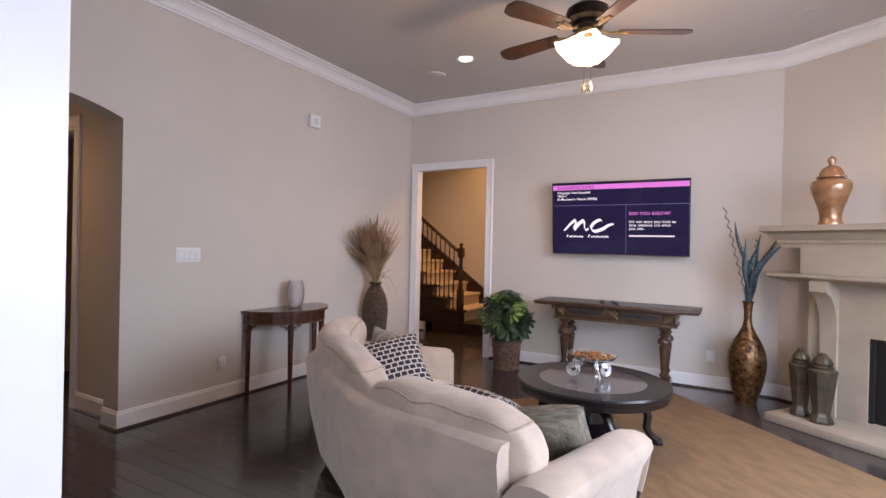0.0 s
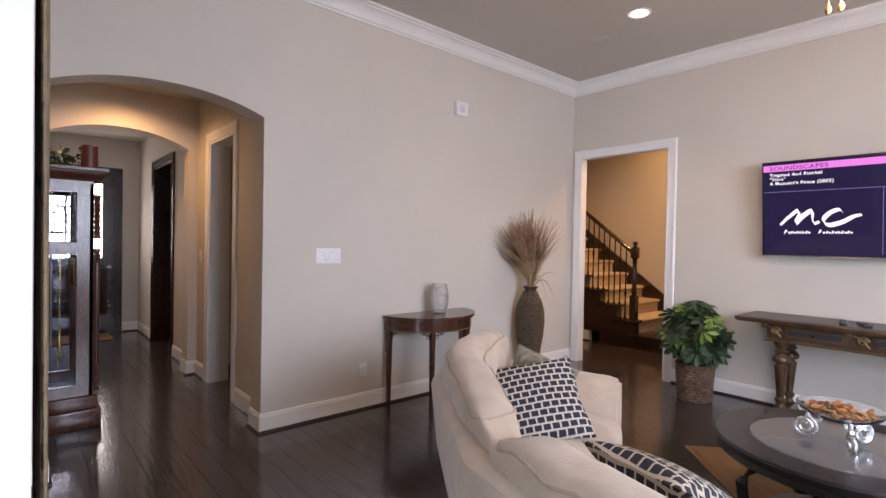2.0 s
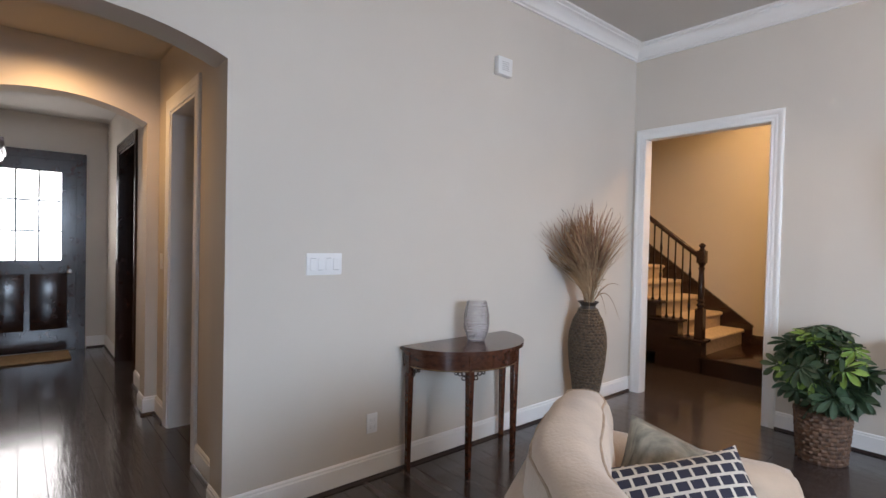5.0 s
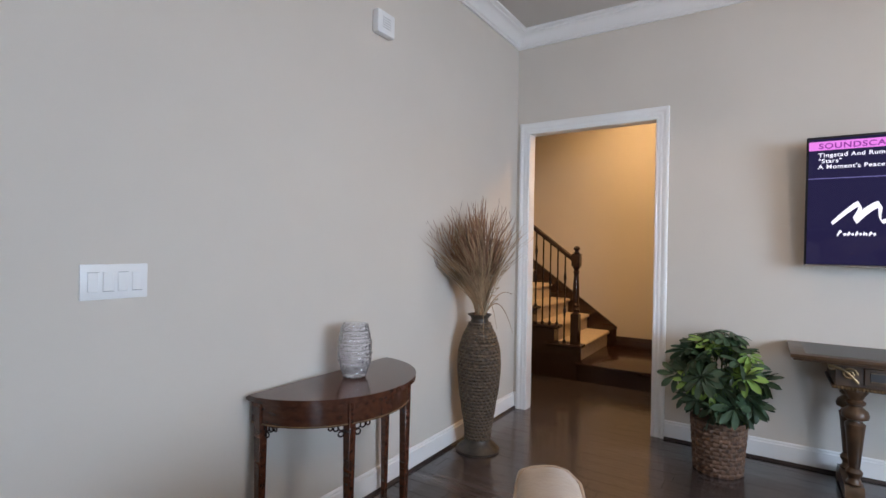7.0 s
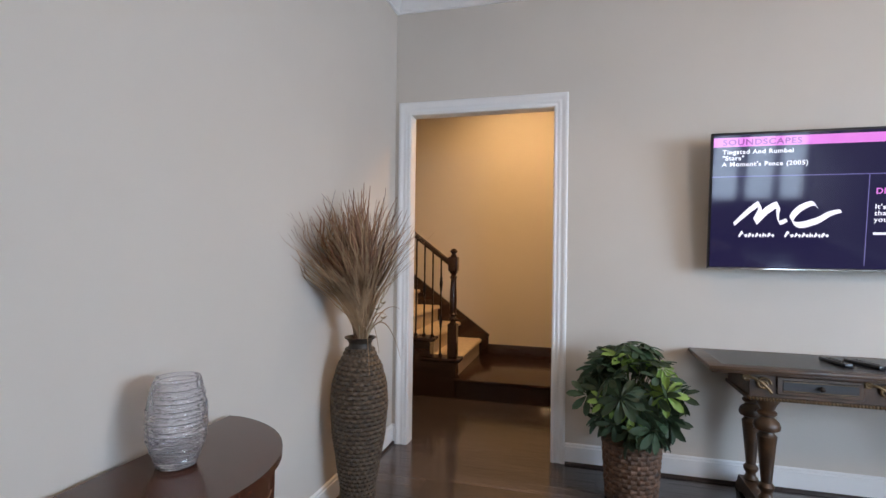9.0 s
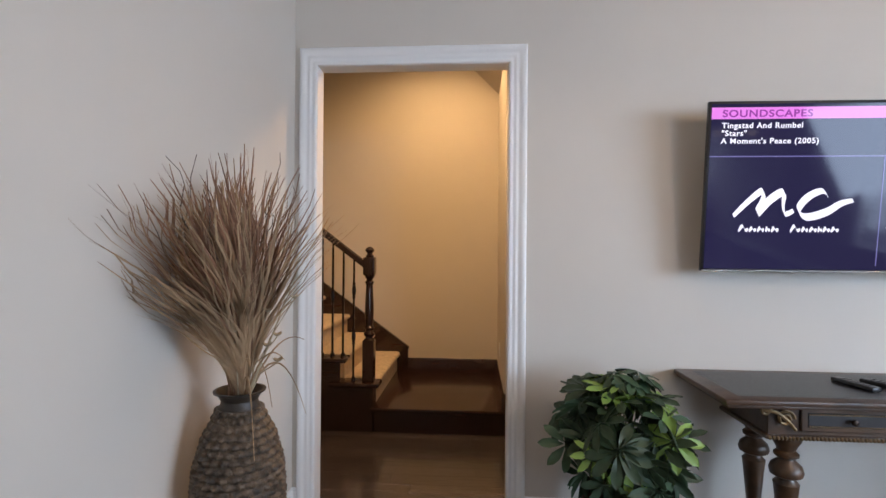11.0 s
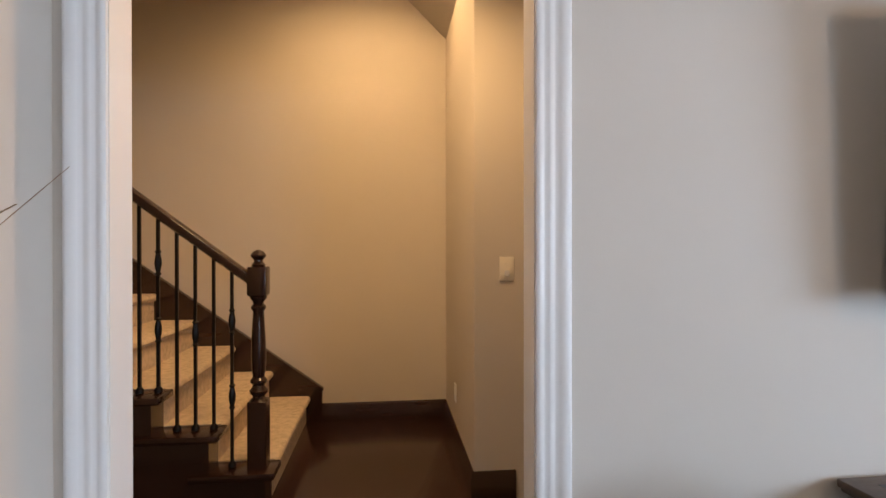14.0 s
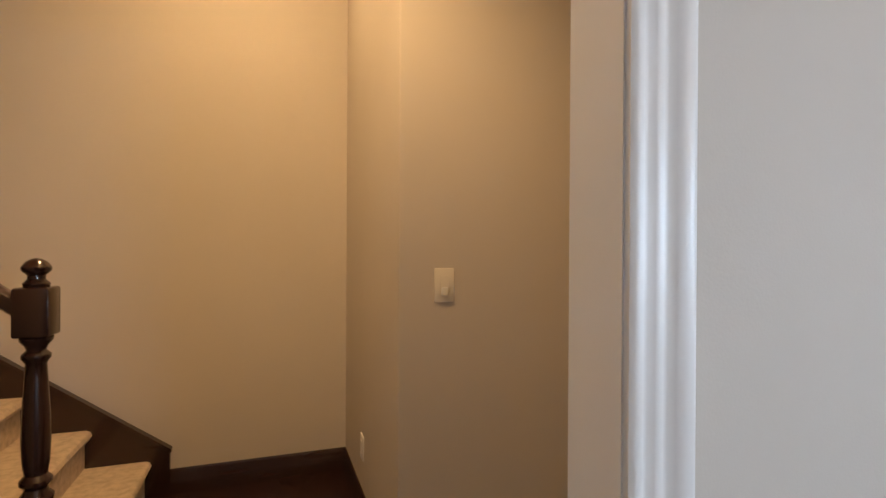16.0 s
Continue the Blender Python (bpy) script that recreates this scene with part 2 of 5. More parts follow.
# east wall, with three tall windows
EW = [(1.55, 2.55), (2.70, 3.70), (3.85, 4.85)]
bm = bmesh.new()
ys = [YS]
for a, b in EW:
    box(bm, XE, ys[-1], 0, XE + 0.15, a, CEIL + 0.05)
    box(bm, XE, a, 0, XE + 0.15, b, 0.6)
    box(bm, XE, a, 2.5, XE + 0.15, b, CEIL + 0.05)
    ys.append(b)
box(bm, XE, ys[-1], 0, XE + 0.15, DIAG2[1] + 0.05, CEIL + 0.05)
setting("wall_east", bm, M_WALL, "greige painted wall with three windows", "wall")
SW = [(0.35, 0.95), (1.05, 1.65), (1.75, 2.2)]
bm = bmesh.new()
xs = [-4.0]
for a, b in SW:
    box(bm, xs[-1], YS - 0.15, 0, a, YS, CEIL + 0.05)
    box(bm, a, YS - 0.15, 0, b, YS, 0.75)
    box(bm, a, YS - 0.15, 2.2, b, YS, CEIL + 0.05)
    xs.append(b)
box(bm, xs[-1], YS - 0.15, 0, XE + 0.15, YS, CEIL + 0.05)
setting("wall_south", bm, M_WALL, "greige painted wall with shuttered windows", "wall")
setting("wall_stub", boxed(XW - 0.2, YEND - 0.16, 0, XEND, YEND, CEIL + 0.05), M_WALL, "greige wall stub between the rooms", "wall")
setting("wall_kitchen", boxed(-4.05, YS, 0, -3.9, YEND - 0.16, CEIL + 0.05), M_WALL, "plain greige painted wall", "wall")
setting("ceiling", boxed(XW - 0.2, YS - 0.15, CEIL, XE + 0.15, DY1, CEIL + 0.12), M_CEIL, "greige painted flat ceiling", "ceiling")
# bright white cased end of the stub
setting("trim_stub", boxed(XEND, YEND - 0.165, 0, XEND + 0.012, YEND - 0.001, CEIL), M_TRIM, "white painted end of the wall stub", "trim")

CROWN = [(0, 3.199), (0.018, 3.199), (0.018, 3.213), (0.03, 3.222), (0.034, 3.247), (0.052, 3.278), (0.082, 3.299), (0.092, 3.302), (0.092, 3.313), (0.118, 3.321), (0.118, 3.338), (0, 3.338)]
bm = moulding(bmesh.new(), [(XE, YS), (XE, DIAG2[1]), DIAG, (XW, YN), (XW, YEND), (XEND, YEND)], CROWN)
setting("trim_crown", bm, M_TRIM, "white stepped crown moulding", "crown moulding", True)
BASE = [(0, 0.018), (0.016, 0.018), (0.016, 0.118), (0.011, 0.124), (0.011, 0.134), (0.004, 0.142), (0, 0.142)]
SHOE = [(0, 0), (0.032, 0), (0.032, 0.006), (0.026, 0.014), (0.016, 0.019), (0, 0.019)]


def skirting(name, path):
    setting(name, moulding(bmesh.new(), path, BASE), M_TRIM, "white painted baseboard", "baseboard", True)
    setting("trim_shoe", moulding(bmesh.new(), path, SHOE), M_SHOE, "dark shoe moulding along the floor", "trim", True)


skirting("baseboard_west", [(DX0 - 0.095, YN), (XW, YN), (XW, 2.483), (XW - 0.20, 2.483)])
skirting("baseboard_north", [DIAG, (DX1 + 0.095, YN)])
skirting("baseboard_stub", [(XW - 0.20, 1.265), (XW, 1.265), (XW, YEND), (XEND, YEND)])
skirting("baseboard_diagonal", [DIAG2, DIAG])
skirting("baseboard_east", [(XE, YS), (XE, DIAG2[1])])

# fluted door casing: profile across its width, pushed along
CASING = [(0, 0), (0, 0.012), (0.005, 0.0155), (0.012, 0.0165), (0.019, 0.013), (0.026, 0.012), (0.033, 0.0155), (0.040, 0.0165), (0.047, 0.0135), (0.054, 0.013), (0.062, 0.0175), (0.071, 0.021), (0.083, 0.0215), (0.090, 0.0195), (0.0948, 0.014), (0.0948, 0)]


def casing(bm, x0, x1, top, y, side):
    """Two legs and a head round an opening in a wall along x; side: +1 towards +y."""
    for x, s in ((x0, -1), (x1, 1)):
        prism(bm, [(x + s * o, y + side * d) for o, d in CASING], "z", 0, top + 0.001)
    a = [bm.verts.new((x0 - o, y + side * d, top + o)) for o, d in CASING]
    b = [bm.verts.new((x1 + o, y + side * d, top + o)) for o, d in CASING]
    a0 = [bm.verts.new((x0 - o, y + side * d, top)) for o, d in CASING]
    b0 = [bm.verts.new((x1 + o, y + side * d, top)) for o, d in CASING]
    n = len(CASING)
    for p, q in ((a, b), (a0, a), (b, b0)):
        for i in range(n):
            j = (i + 1) % n
            try:
                bm.faces.new((p[i], q[i], q[j], p[j]))
            except ValueError:
                pass
    return bm


door1 = thing("door_1", "white cased doorway with no door leaf", "doorway", kind="structure")
part("casing", casing(bmesh.new(), DX0, DX1, DTOP, YN, -1), M_TRIM, door1, "white fluted door casing")
part("casing", casing(bmesh.new(), DX0, DX1, DTOP, DY1, 1), M_TRIM, door1)
bm = bmesh.new()
box(bm, DX0 - 0.02, YN - 0.002, 0, DX0 + 0.002, DY1 + 0.002, DTOP)
box(bm, DX1 - 0.002, YN - 0.002, 0, DX1 + 0.02, DY1 + 0.002, DTOP)
box(bm, DX0, YN - 0.0025, DTOP - 0.002, DX1, DY1 + 0.0025, DTOP + 0.02)
part("jamb", bm, M_TRIM, door1, smooth=False)

# ---- stair hall ----
HB, HXE, HF, LY, LZ = 8.775, -2.608, 7.545, 7.528, 0.198    # back wall, return wall, switch wall, landing's front and height
setting("wall_stair_back", boxed(-8.0, HB, 0, HXE + 0.15, HB + 0.12, 3.9), M_WALL, "beige painted stairwell wall", "wall")
bm = bmesh.new()
prism(bm, [(HXE, HB), (HXE, HF + 0.02), (HXE + 0.004, HF + 0.006), (HXE + 0.02, HF), (0.5, HF), (0.5, HF + 0.15), (HXE + 0.15, HF + 0.15), (HXE + 0.15, HB)], "z", 0, 3.9)
setting("wall_stair_return", bm, M_WALL, "beige painted wall with a rounded corner", "wall", True)
setting("wall_hall_east", boxed(0.5, DY1, 0, 0.6, HF + 0.15, 3.9), M_WALL, "beige painted passage wall", "wall")
setting("wall_hall_west", boxed(-8.1, DY1, 0, -8.0, HB + 0.12, 3.9), M_WALL, "beige painted passage wall", "wall")
setting("wall_hall_south", boxed(-8.0, 6.30, 0, XW - 0.2, DY1, 3.9), M_WALL, "beige painted passage wall", "wall")
bm = bmesh.new()
prism(bm, [(-8.1, 3.64), (-3.205, 3.64), (-2.575, 3.02), (0.6, 3.02), (0.6, 3.9), (-8.1, 3.9)], "y", DY1 + 0.002, HB + 0.12)
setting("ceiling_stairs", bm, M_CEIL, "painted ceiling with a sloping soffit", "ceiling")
setting("wall_hall_over", boxed(-8.0, YN + 0.002, CEIL + 0.05, 0.6, DY1, 3.9), M_WALL, "beige painted wall above the doorway", "wall")
skirting("baseboard_hall", [(-2.38, HF), (0.5, HF)][::-1])

# ---- arched passage to the front door ----
PX, PN, PS, PE = XW - 0.20, 2.568, 1.205, -8.85
D2, D3 = (-5.392, -4.705, 2.325), (-7.84, -6.845, 2.315)   # side openings: from, to, height
bm = bmesh.new()
prism(bm, [(PE, 0), (D3[0], 0), (D3[0], D3[2]), (D3[1], D3[2]), (D3[1], 0), (D2[0], 0), (D2[0], D2[2]), (D2[1], D2[2]), (D2[1], 0), (PX, 0), (PX, 2.85), (PE, 2.85)], "y", PN, PN + 0.18)
setting("wall_passage_north", bm, M_WALL, "greige passage wall with two openings", "wall")
setting("wall_passage_south", boxed(PE, PS - 0.15, 0, PX, PS, 2.85), M_WALL, "greige passage wall", "wall")
bm = prism(bmesh.new(), arch_outline(PS - 0.02, PN + 0.02, 0, 2.85, 1.307, 2.483, 2.295, 0.14), "x", -6.0, -5.80)
setting("wall_passage_arch", bm, M_WALL, "greige wall with a second arched opening", "wall")
setting("wall_front", boxed(PE - 0.15, PS - 0.15, 0, PE, PN + 0.18, 2.85), M_WALL, "greige wall round the front door", "wall")
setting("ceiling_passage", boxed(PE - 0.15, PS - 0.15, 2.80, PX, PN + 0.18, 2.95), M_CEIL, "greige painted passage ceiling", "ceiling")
skirting("baseboard_passage", [(PX, PN), (D2[1] + 0.096, PN)])
skirting("baseboard_pier", [(D2[0] - 0.096, PN), (-5.80, PN), (-5.80, 2.483), (-6.0, 2.483), (-6.0, PN), (D3[1] + 0.096, PN)])
skirting("baseboard_front", [(D3[0] - 0.096, PN), (PE, PN), (PE, 2.36)])
# rooms behind the side openings
bm = bmesh.new()
box(bm, -6.0, PN + 1.2, 0, -4.2, PN + 1.3, 2.95)
box(bm, -6.1, PN + 0.18, 0, -6.0, PN + 1.3, 2.95)
box(bm, -4.3, PN + 0.18, 0, -4.2, PN + 1.3, 2.95)
box(bm, -8.6, PN + 1.2, 0, -6.1, PN + 1.3, 2.95)
box(bm, -8.7, PN + 0.18, 0, -8.6, PN + 1.3, 2.95)
setting("wall_closets", bm, M_WALL, "plain greige closet walls", "wall")
setting("ceiling_closets", boxed(-8.7, PN + 0.18, 2.80, -4.2, PN + 1.3, 2.95), M_CEIL, "plain closet ceiling", "ceiling")
skirting("baseboard_closet", [(-4.3, PN + 1.2), (-6.0, PN + 1.2)])


def cased_opening(name, x0, x1, top, mat, label):
    d = thing(name, label, "doorway", kind="structure")
    part("casing", casing(bmesh.new(), x0, x1, top, PN, -1), mat, d)
    b = bmesh.new()
    box(b, x0 - 0.001, PN - 0.004, 0, x0 + 0.02, PN + 0.185, top)
    box(b, x1 - 0.02, PN - 0.004, 0, x1 + 0.001, PN + 0.185, top)
    box(b, x0, PN - 0.0045, top - 0.02, x1, PN + 0.186, top + 0.001)
    part("jamb", b, mat, d, smooth=False)
    return d


cased_opening("door_2", *D2, M_TRIM, "white cased opening off the passage")
door3 = cased_opening("door_3", *D3, M_DARK, "dark framed double doorway, standing open")
b = boxed(D3[0] + 0.02, PN + 0.19, 0.01, D3[0] + 0.06, PN + 0.80, 2.29, 0.004, 1)
part("leaf", b, M_DARK, door3, "dark panelled door leaf swung open")

# ---- front door and its daylight ----
fd = thing("door_4", "dark stained front door with a six-pane window", "front door", kind="structure")
F0, F1 = 1.33, 2.25
bm = bmesh.new()
for a, b in ((F0 - 0.10, F0), (F1, F1 + 0.10)):
    box(bm, PE - 0.001, a, 0, PE + 0.03, b, 2.375, 0.004, 1)
box(bm, PE - 0.001, F0 - 0.10, 2.285, PE + 0.031, F1 + 0.10, 2.38, 0.004, 1)
part("frame", bm, M_DARK, fd)
G0, G1, GZ0, GZ1 = 1.48, 2.107, 1.09, 2.137
bm = bmesh.new()
box(bm, PE, F0, 0.01, PE + 0.02, G0, 2.285)
box(bm, PE, G1, 0.01, PE + 0.0205, F1, 2.285)
box(bm, PE, G0, 0.01, PE + 0.02, G1, GZ0)
box(bm, PE, G0, GZ1, PE + 0.02, G1, 2.285)
part("leaf", bm, M_DARK, fd, smooth=False)
for a, b in ((1.42, 1.77), (1.82, 2.17)):
    part("panel", boxed(PE + 0.018, a, 0.265, PE + 0.03, b, 0.93, 0.008, 2), M_DARK, fd)
bm = bmesh.new()
for y in (1.69, 1.898):
    box(bm, PE + 0.002, y - 0.01, GZ0, PE + 0.022, y + 0.01, GZ1)
for z in (1.436, 1.793):
    box(bm, PE + 0.0025, G0, z - 0.01, PE + 0.0225, G1, z + 0.01)
part("glazing_bar", bm, M_DARK, fd, smooth=False)
# the panes' own emission stands in for daylight from outside
M_DAYPANE = glowing("bright_garden_beyond", (1.0, 0.97, 0.91), 7.0)
part("pane", boxed(PE - 0.02, G0 - 0.02, GZ0 - 0.02, PE - 0.012 + 0.014, G1 + 0.02, GZ1 + 0.02), M_DAYPANE, fd, "panes glowing in place of outside daylight", smooth=False)
knob = part("door_handle", lathed([(0.012, 0), (0.012, 0.03), (0.028, 0.04), (0.03, 0.055), (0.018, 0.068)], 14), M_STEEL, fd, "satin metal knob")
knob.matrix_local = pose(PE + 0.02, 2.185, 0.955, 0, 90, 0)
tagged(link_mesh("doormat", boxed(PE + 0.12, 1.42, 0.004, PE + 0.62, 2.18, 0.02, 0.006, 1), material("tan_mat", (0.30, 0.19, 0.09), 0.95, scale=30, vary=0.15, bump=0.4)), "tan coir doormat on the dark floor", "doormat")

# ---- east and south windows with plantation shutters ----


def window(name, w, h, label):
    """Frame in the x-z plane, facing -y, from the sill's middle."""
    d = thing(name, label, "window", kind="structure")
    bm = bmesh.new()
    for s in (-1, 1):
        box(bm, s * w / 2 - 0.045, -0.02, 0, s * w / 2 + 0.045, 0.05, h, 0.004, 1)
    box(bm, -w / 2 - 0.045, -0.021, h - 0.04, w / 2 + 0.045, 0.05, h + 0.06, 0.004, 1)
    part("window_frame", bm, M_TRIM, d)
    part("window_sill", boxed(-w / 2 - 0.07, -0.05, -0.04, w / 2 + 0.07, 0.05, 0.0, 0.006, 1), M_TRIM, d)
    n = int(h / 0.085)
    me = None
    for i in range(n):
        if me is None:
            ob = part("slat", boxed(-w / 2 + 0.05, -0.036, -0.005, w / 2 - 0.05, 0.036, 0.005), M_TRIM, d, smooth=False)
            me = ob.data
        else:
            ob = new("slat", me)
            ob.parent = d
        ob.matrix_local = pose(0, 0.02, 0.05 + i * (h - 0.1) / (n - 1), 28, 0, 0)
    return d


w0 = window("window_1", 1.0, 1.9, "tall white window with open plantation shutters")
w0.matrix_basis = pose(XE, (EW[0][0] + EW[0][1]) / 2, 0.6, 0, 0, -90)
for a, b in EW[1:]:
    copy_thing(w0, pose(XE, (a + b) / 2, 0.6, 0, 0, -90))
w1 = window("window_2", 0.6, 1.45, "narrow white window with plantation shutters")
w1.matrix_basis = pose(0.65, YS, 0.75, 0, 0, 180)
for a, b in SW[1:]:
    copy_thing(w1, pose((a + b) / 2, YS, 0.75, 0, 0, 180))

# ---- television ----
tv = thing("television", "large flat television on a tilting wall bracket, switched on", "television")
tv.matrix_basis = pose(-1.021, 6.126, 1.7515, 6.1, 0, 0)
TW, TH = 1.431, 0.812
M_BEZEL = material("black_bezel", (0.012, 0.012, 0.014), 0.3, vary=0.05, bump=0)
part("housing", boxed(-TW / 2, -0.02, -TH / 2, TW / 2, 0.006, TH / 2, 0.004, 2), M_BEZEL, tv)
part("back_cover", boxed(-TW / 2 + 0.12, 0.005, -TH / 2 + 0.03, TW / 2 - 0.12, 0.032, TH / 2 - 0.16, 0.012, 2), M_BEZEL, tv)
part("wall_bracket", boxed(-0.3, 0.029, -0.22, 0.3, 0.139, 0.2, 0.004, 1), M_BEZEL, tv)
part("chrome_edge", boxed(-TW / 2 + 0.004, -0.0225, -TH / 2 - 0.001, TW / 2 - 0.004, -0.015, -TH / 2 + 0.010, 0.002, 1), M_STEEL, tv, "thin silver strip along the lower edge")


def screen_ink(name, colour, strength):
    m = glowing(name, colour, strength)
    m.node_tree.nodes["Principled BSDF"].inputs["Roughness"].default_value = 0.06
    m.node_tree.nodes["Principled BSDF"].inputs["Specular IOR Level"].default_value = 0.22
    m.node_tree.nodes["Principled BSDF"].inputs["Base Color"].default_value = (0.004, 0.004, 0.006, 1)
    return m


M_SCREEN = screen_ink("lit_navy_screen", (0.015, 0.012, 0.046), 1.0)
M_PINK = screen_ink("lit_pink_bar", (0.85, 0.25, 0.80), 0.95)
M_PINKTEXT = screen_ink("lit_purple_text", (0.36, 0.05, 0.38), 0.8)
M_WHITEINK = screen_ink("lit_white_text", (0.95, 0.93, 1.0), 1.1)
M_LINE = screen_ink("lit_blue_rule", (0.20, 0.18, 0.42), 0.9)
SX, SZ = TW / 2 - 0.012, TH / 2 - 0.014
part("screen", boxed(-SX, -0.0215, -SZ, SX, -0.018, SZ), M_SCREEN, tv, "dark blue lit screen", smooth=False)
part("pink_bar", boxed(-SX, -0.0228, SZ - 0.070, SX, -0.0216, SZ - 0.016), M_PINK, tv, smooth=False)
part("rule", boxed(-SX, -0.0226, SZ - 0.247, SX, -0.0216, SZ - 0.242), M_LINE, tv, smooth=False)
part("rule", boxed(0.090, -0.0226, -SZ + 0.02, 0.094, -0.0216, SZ - 0.247), M_LINE, tv, smooth=False)


def writing(words, x, z, size, mat, wide=1.0, name="text"):
    c = bpy.data.curves.new(name, "FONT")
    c.body, c.size, c.extrude = words, size, 0.0003
    c.offset, c.space_character = size * 0.02, 1.12
    tmp = bpy.data.objects.new(name, c)
    scene.collection.objects.link(tmp)
    me = bpy.data.meshes.new_from_object(tmp.evaluated_get(bpy.context.evaluated_depsgraph_get()))
    bpy.data.objects.remove(tmp)
    me.materials.clear()
    me.materials.append(mat)
    ob = new(name, me)
    ob.parent = tv
    ob.matrix_local = pose(x, -0.0234, z, 90, 0, 0) @ Matrix.Diagonal((wide, 1, 1, 1))
    return tagged(ob, kind="stuff")


writing("SOUNDSCAPES", -0.655, SZ - 0.060, 0.046, M_PINKTEXT, 1.2)
writing("Tingstad And Rumbel", -0.655, SZ - 0.112, 0.036, M_WHITEINK, 1.05)
writing("\"Stars\"", -0.655, SZ - 0.148, 0.036, M_WHITEINK, 1.05)
writing("A Moment's Peace (2005)", -0.655, SZ - 0.184, 0.036, M_WHITEINK, 1.05)
writing("DID YOU KNOW?", 0.125, 0.035, 0.046, M_PINK)
for i, words in enumerate(("It's not what you look at", "that matters, it's what", "you see.")):
    writing(words, 0.125, -0.050 - i * 0.036, 0.038, M_WHITEINK, 1.05)
part("text_bar", boxed(0.125, -0.0228, -0.196, 0.57, -0.0217, -0.182), M_WHITEINK, tv, smooth=False)


def brush(pts, width):
    """A flat brush stroke through points on the screen."""
    bm = bmesh.new()
    dense = []
    for i in range(len(pts) - 1):
        p0, p1, p2, p3 = (Vector(pts[min(max(i + k, 0), len(pts) - 1)]) for k in (-1, 0, 1, 2))
        for k in range(6):
            t = k / 6
            dense.append(0.5 * ((2 * p1) + (p2 - p0) * t + (2 * p0 - 5 * p1 + 4 * p2 - p3) * t * t + (3 * p1 - p0 - 3 * p2 + p3) * t ** 3))
    dense.append(Vector(pts[-1]))
    rows = []
    for i, p in enumerate(dense):
        d = (dense[min(i + 1, len(dense) - 1)] - dense[max(i - 1, 0)]).normalized()
        k = width * (0.35 + 0.65 * math.sin(math.pi * (0.08 + 0.84 * i / (len(dense) - 1))))
        n2 = Vector((-0.45, 0.9)) * k / 2
        rows.append([bm.verts.new((p.x + s * n2.x, y, p.y + s * n2.y)) for s, y in ((1, -0.0232), (-1, -0.0232), (-1, -0.0217), (1, -0.0217))])
    for a, b in zip(rows, rows[1:]):
        for i in range(4):
            bm.faces.new((a[i], b[i], b[(i + 1) % 4], a[(i + 1) % 4]))
    return bm


part("logo_stroke", brush([(0.89 * x - 0.062, z) for x, z in [(-0.58, -0.135), (-0.50, -0.06), (-0.435, -0.015), (-0.43, -0.06), (-0.455, -0.12), (-0.39, -0.055), (-0.325, -0.02), (-0.325, -0.07), (-0.315, -0.125), (-0.27, -0.11)]], 0.040), M_WHITEINK, tv, "white flowing logo stroke")
part("logo_stroke", brush([(0.89 * x - 0.062, z) for x, z in [(-0.10, -0.04), (-0.13, -0.015), (-0.20, -0.045), (-0.245, -0.105), (-0.20, -0.14), (-0.10, -0.115), (-0.03, -0.075), (0.03, -0.06)]], 0.040), M_WHITEINK, tv)
for x0, wd in ((-0.55, 0.045), (-0.50, 0.03), (-0.462, 0.03), (-0.424, 0.018), (-0.398, 0.032), (-0.31, 0.045), (-0.258, 0.028), (-0.222, 0.032), (-0.183, 0.016), (-0.16, 0.03), (-0.124, 0.034)):
    part("logo_letter", brush([(x0, -0.210), (x0 + wd * 0.4, -0.192 + (0.010 if wd > 0.04 else 0)), (x0 + wd * 0.7, -0.205), (x0 + wd, -0.197)], 0.019), M_WHITEINK, tv)

# ---- plates, outlets, chime, ceiling fittings ----


M_SHADE_LINE = material("grey_shadow_line", (0.40, 0.40, 0.41), 0.6, bump=0)


def plate(name, w, h, gangs, at, turn, mat, label, category, slots=True):
    """A wall plate in the x-z plane facing -y."""
    p = thing(name, label, category, at, turn)
    part("cover", boxed(-w / 2, -0.007, -h / 2, w / 2, 0, h / 2, 0.003, 2), mat, p)
    for g in range(gangs):
        cx = (g - (gangs - 1) / 2) * 0.046
        if slots:
            part("rocker", boxed(cx - 0.0165, -0.011, -0.034, cx + 0.0165, -0.006, 0.034, 0.002, 1), mat, p)
            # thin grey strip colours in the shadow along the rocker's edge
            part("gap", boxed(cx - 0.0165, -0.0113, -0.0335 if g % 2 else 0.031, cx + 0.0165, -0.0105, -0.031 if g % 2 else 0.0335), M_SHADE_LINE, p, smooth=False)
        else:
            for z in (-0.02, 0.02):
                part("socket", boxed(cx - 0.016, -0.009, z - 0.014, cx + 0.016, -0.006, z + 0.014, 0.004, 2), mat, p)
    return p


plate("switch_plate", 0.213, 0.120, 4, (XW, 3.007, 1.286), 90, M_PLASTIC, "white four-gang rocker switch plate on the wall", "light switch")
sw = plate("switch_plate", 0.077, 0.124, 0, (-2.436, HF, 1.366), 0, M_IVORY, "ivory single dimmer plate on the beige wall", "light switch")
part("rocker", boxed(-0.018, -0.010, -0.035, 0.018, -0.006, 0.035, 0.002, 1), M_IVORY, sw)
part("slider", boxed(-0.013, -0.017, -0.040, 0.013, -0.008, -0.008, 0.003, 1), M_PLASTIC, sw)
for at, turn in (((XW, 3.337, 0.33), 90), ((-0.10, YN, 0.338), 0), ((HXE, 8.22, 0.535), -90)):
    plate("outlet", 0.075, 0.118, 1, at, turn, M_PLASTIC, "white double power outlet on the wall", "outlet", False)
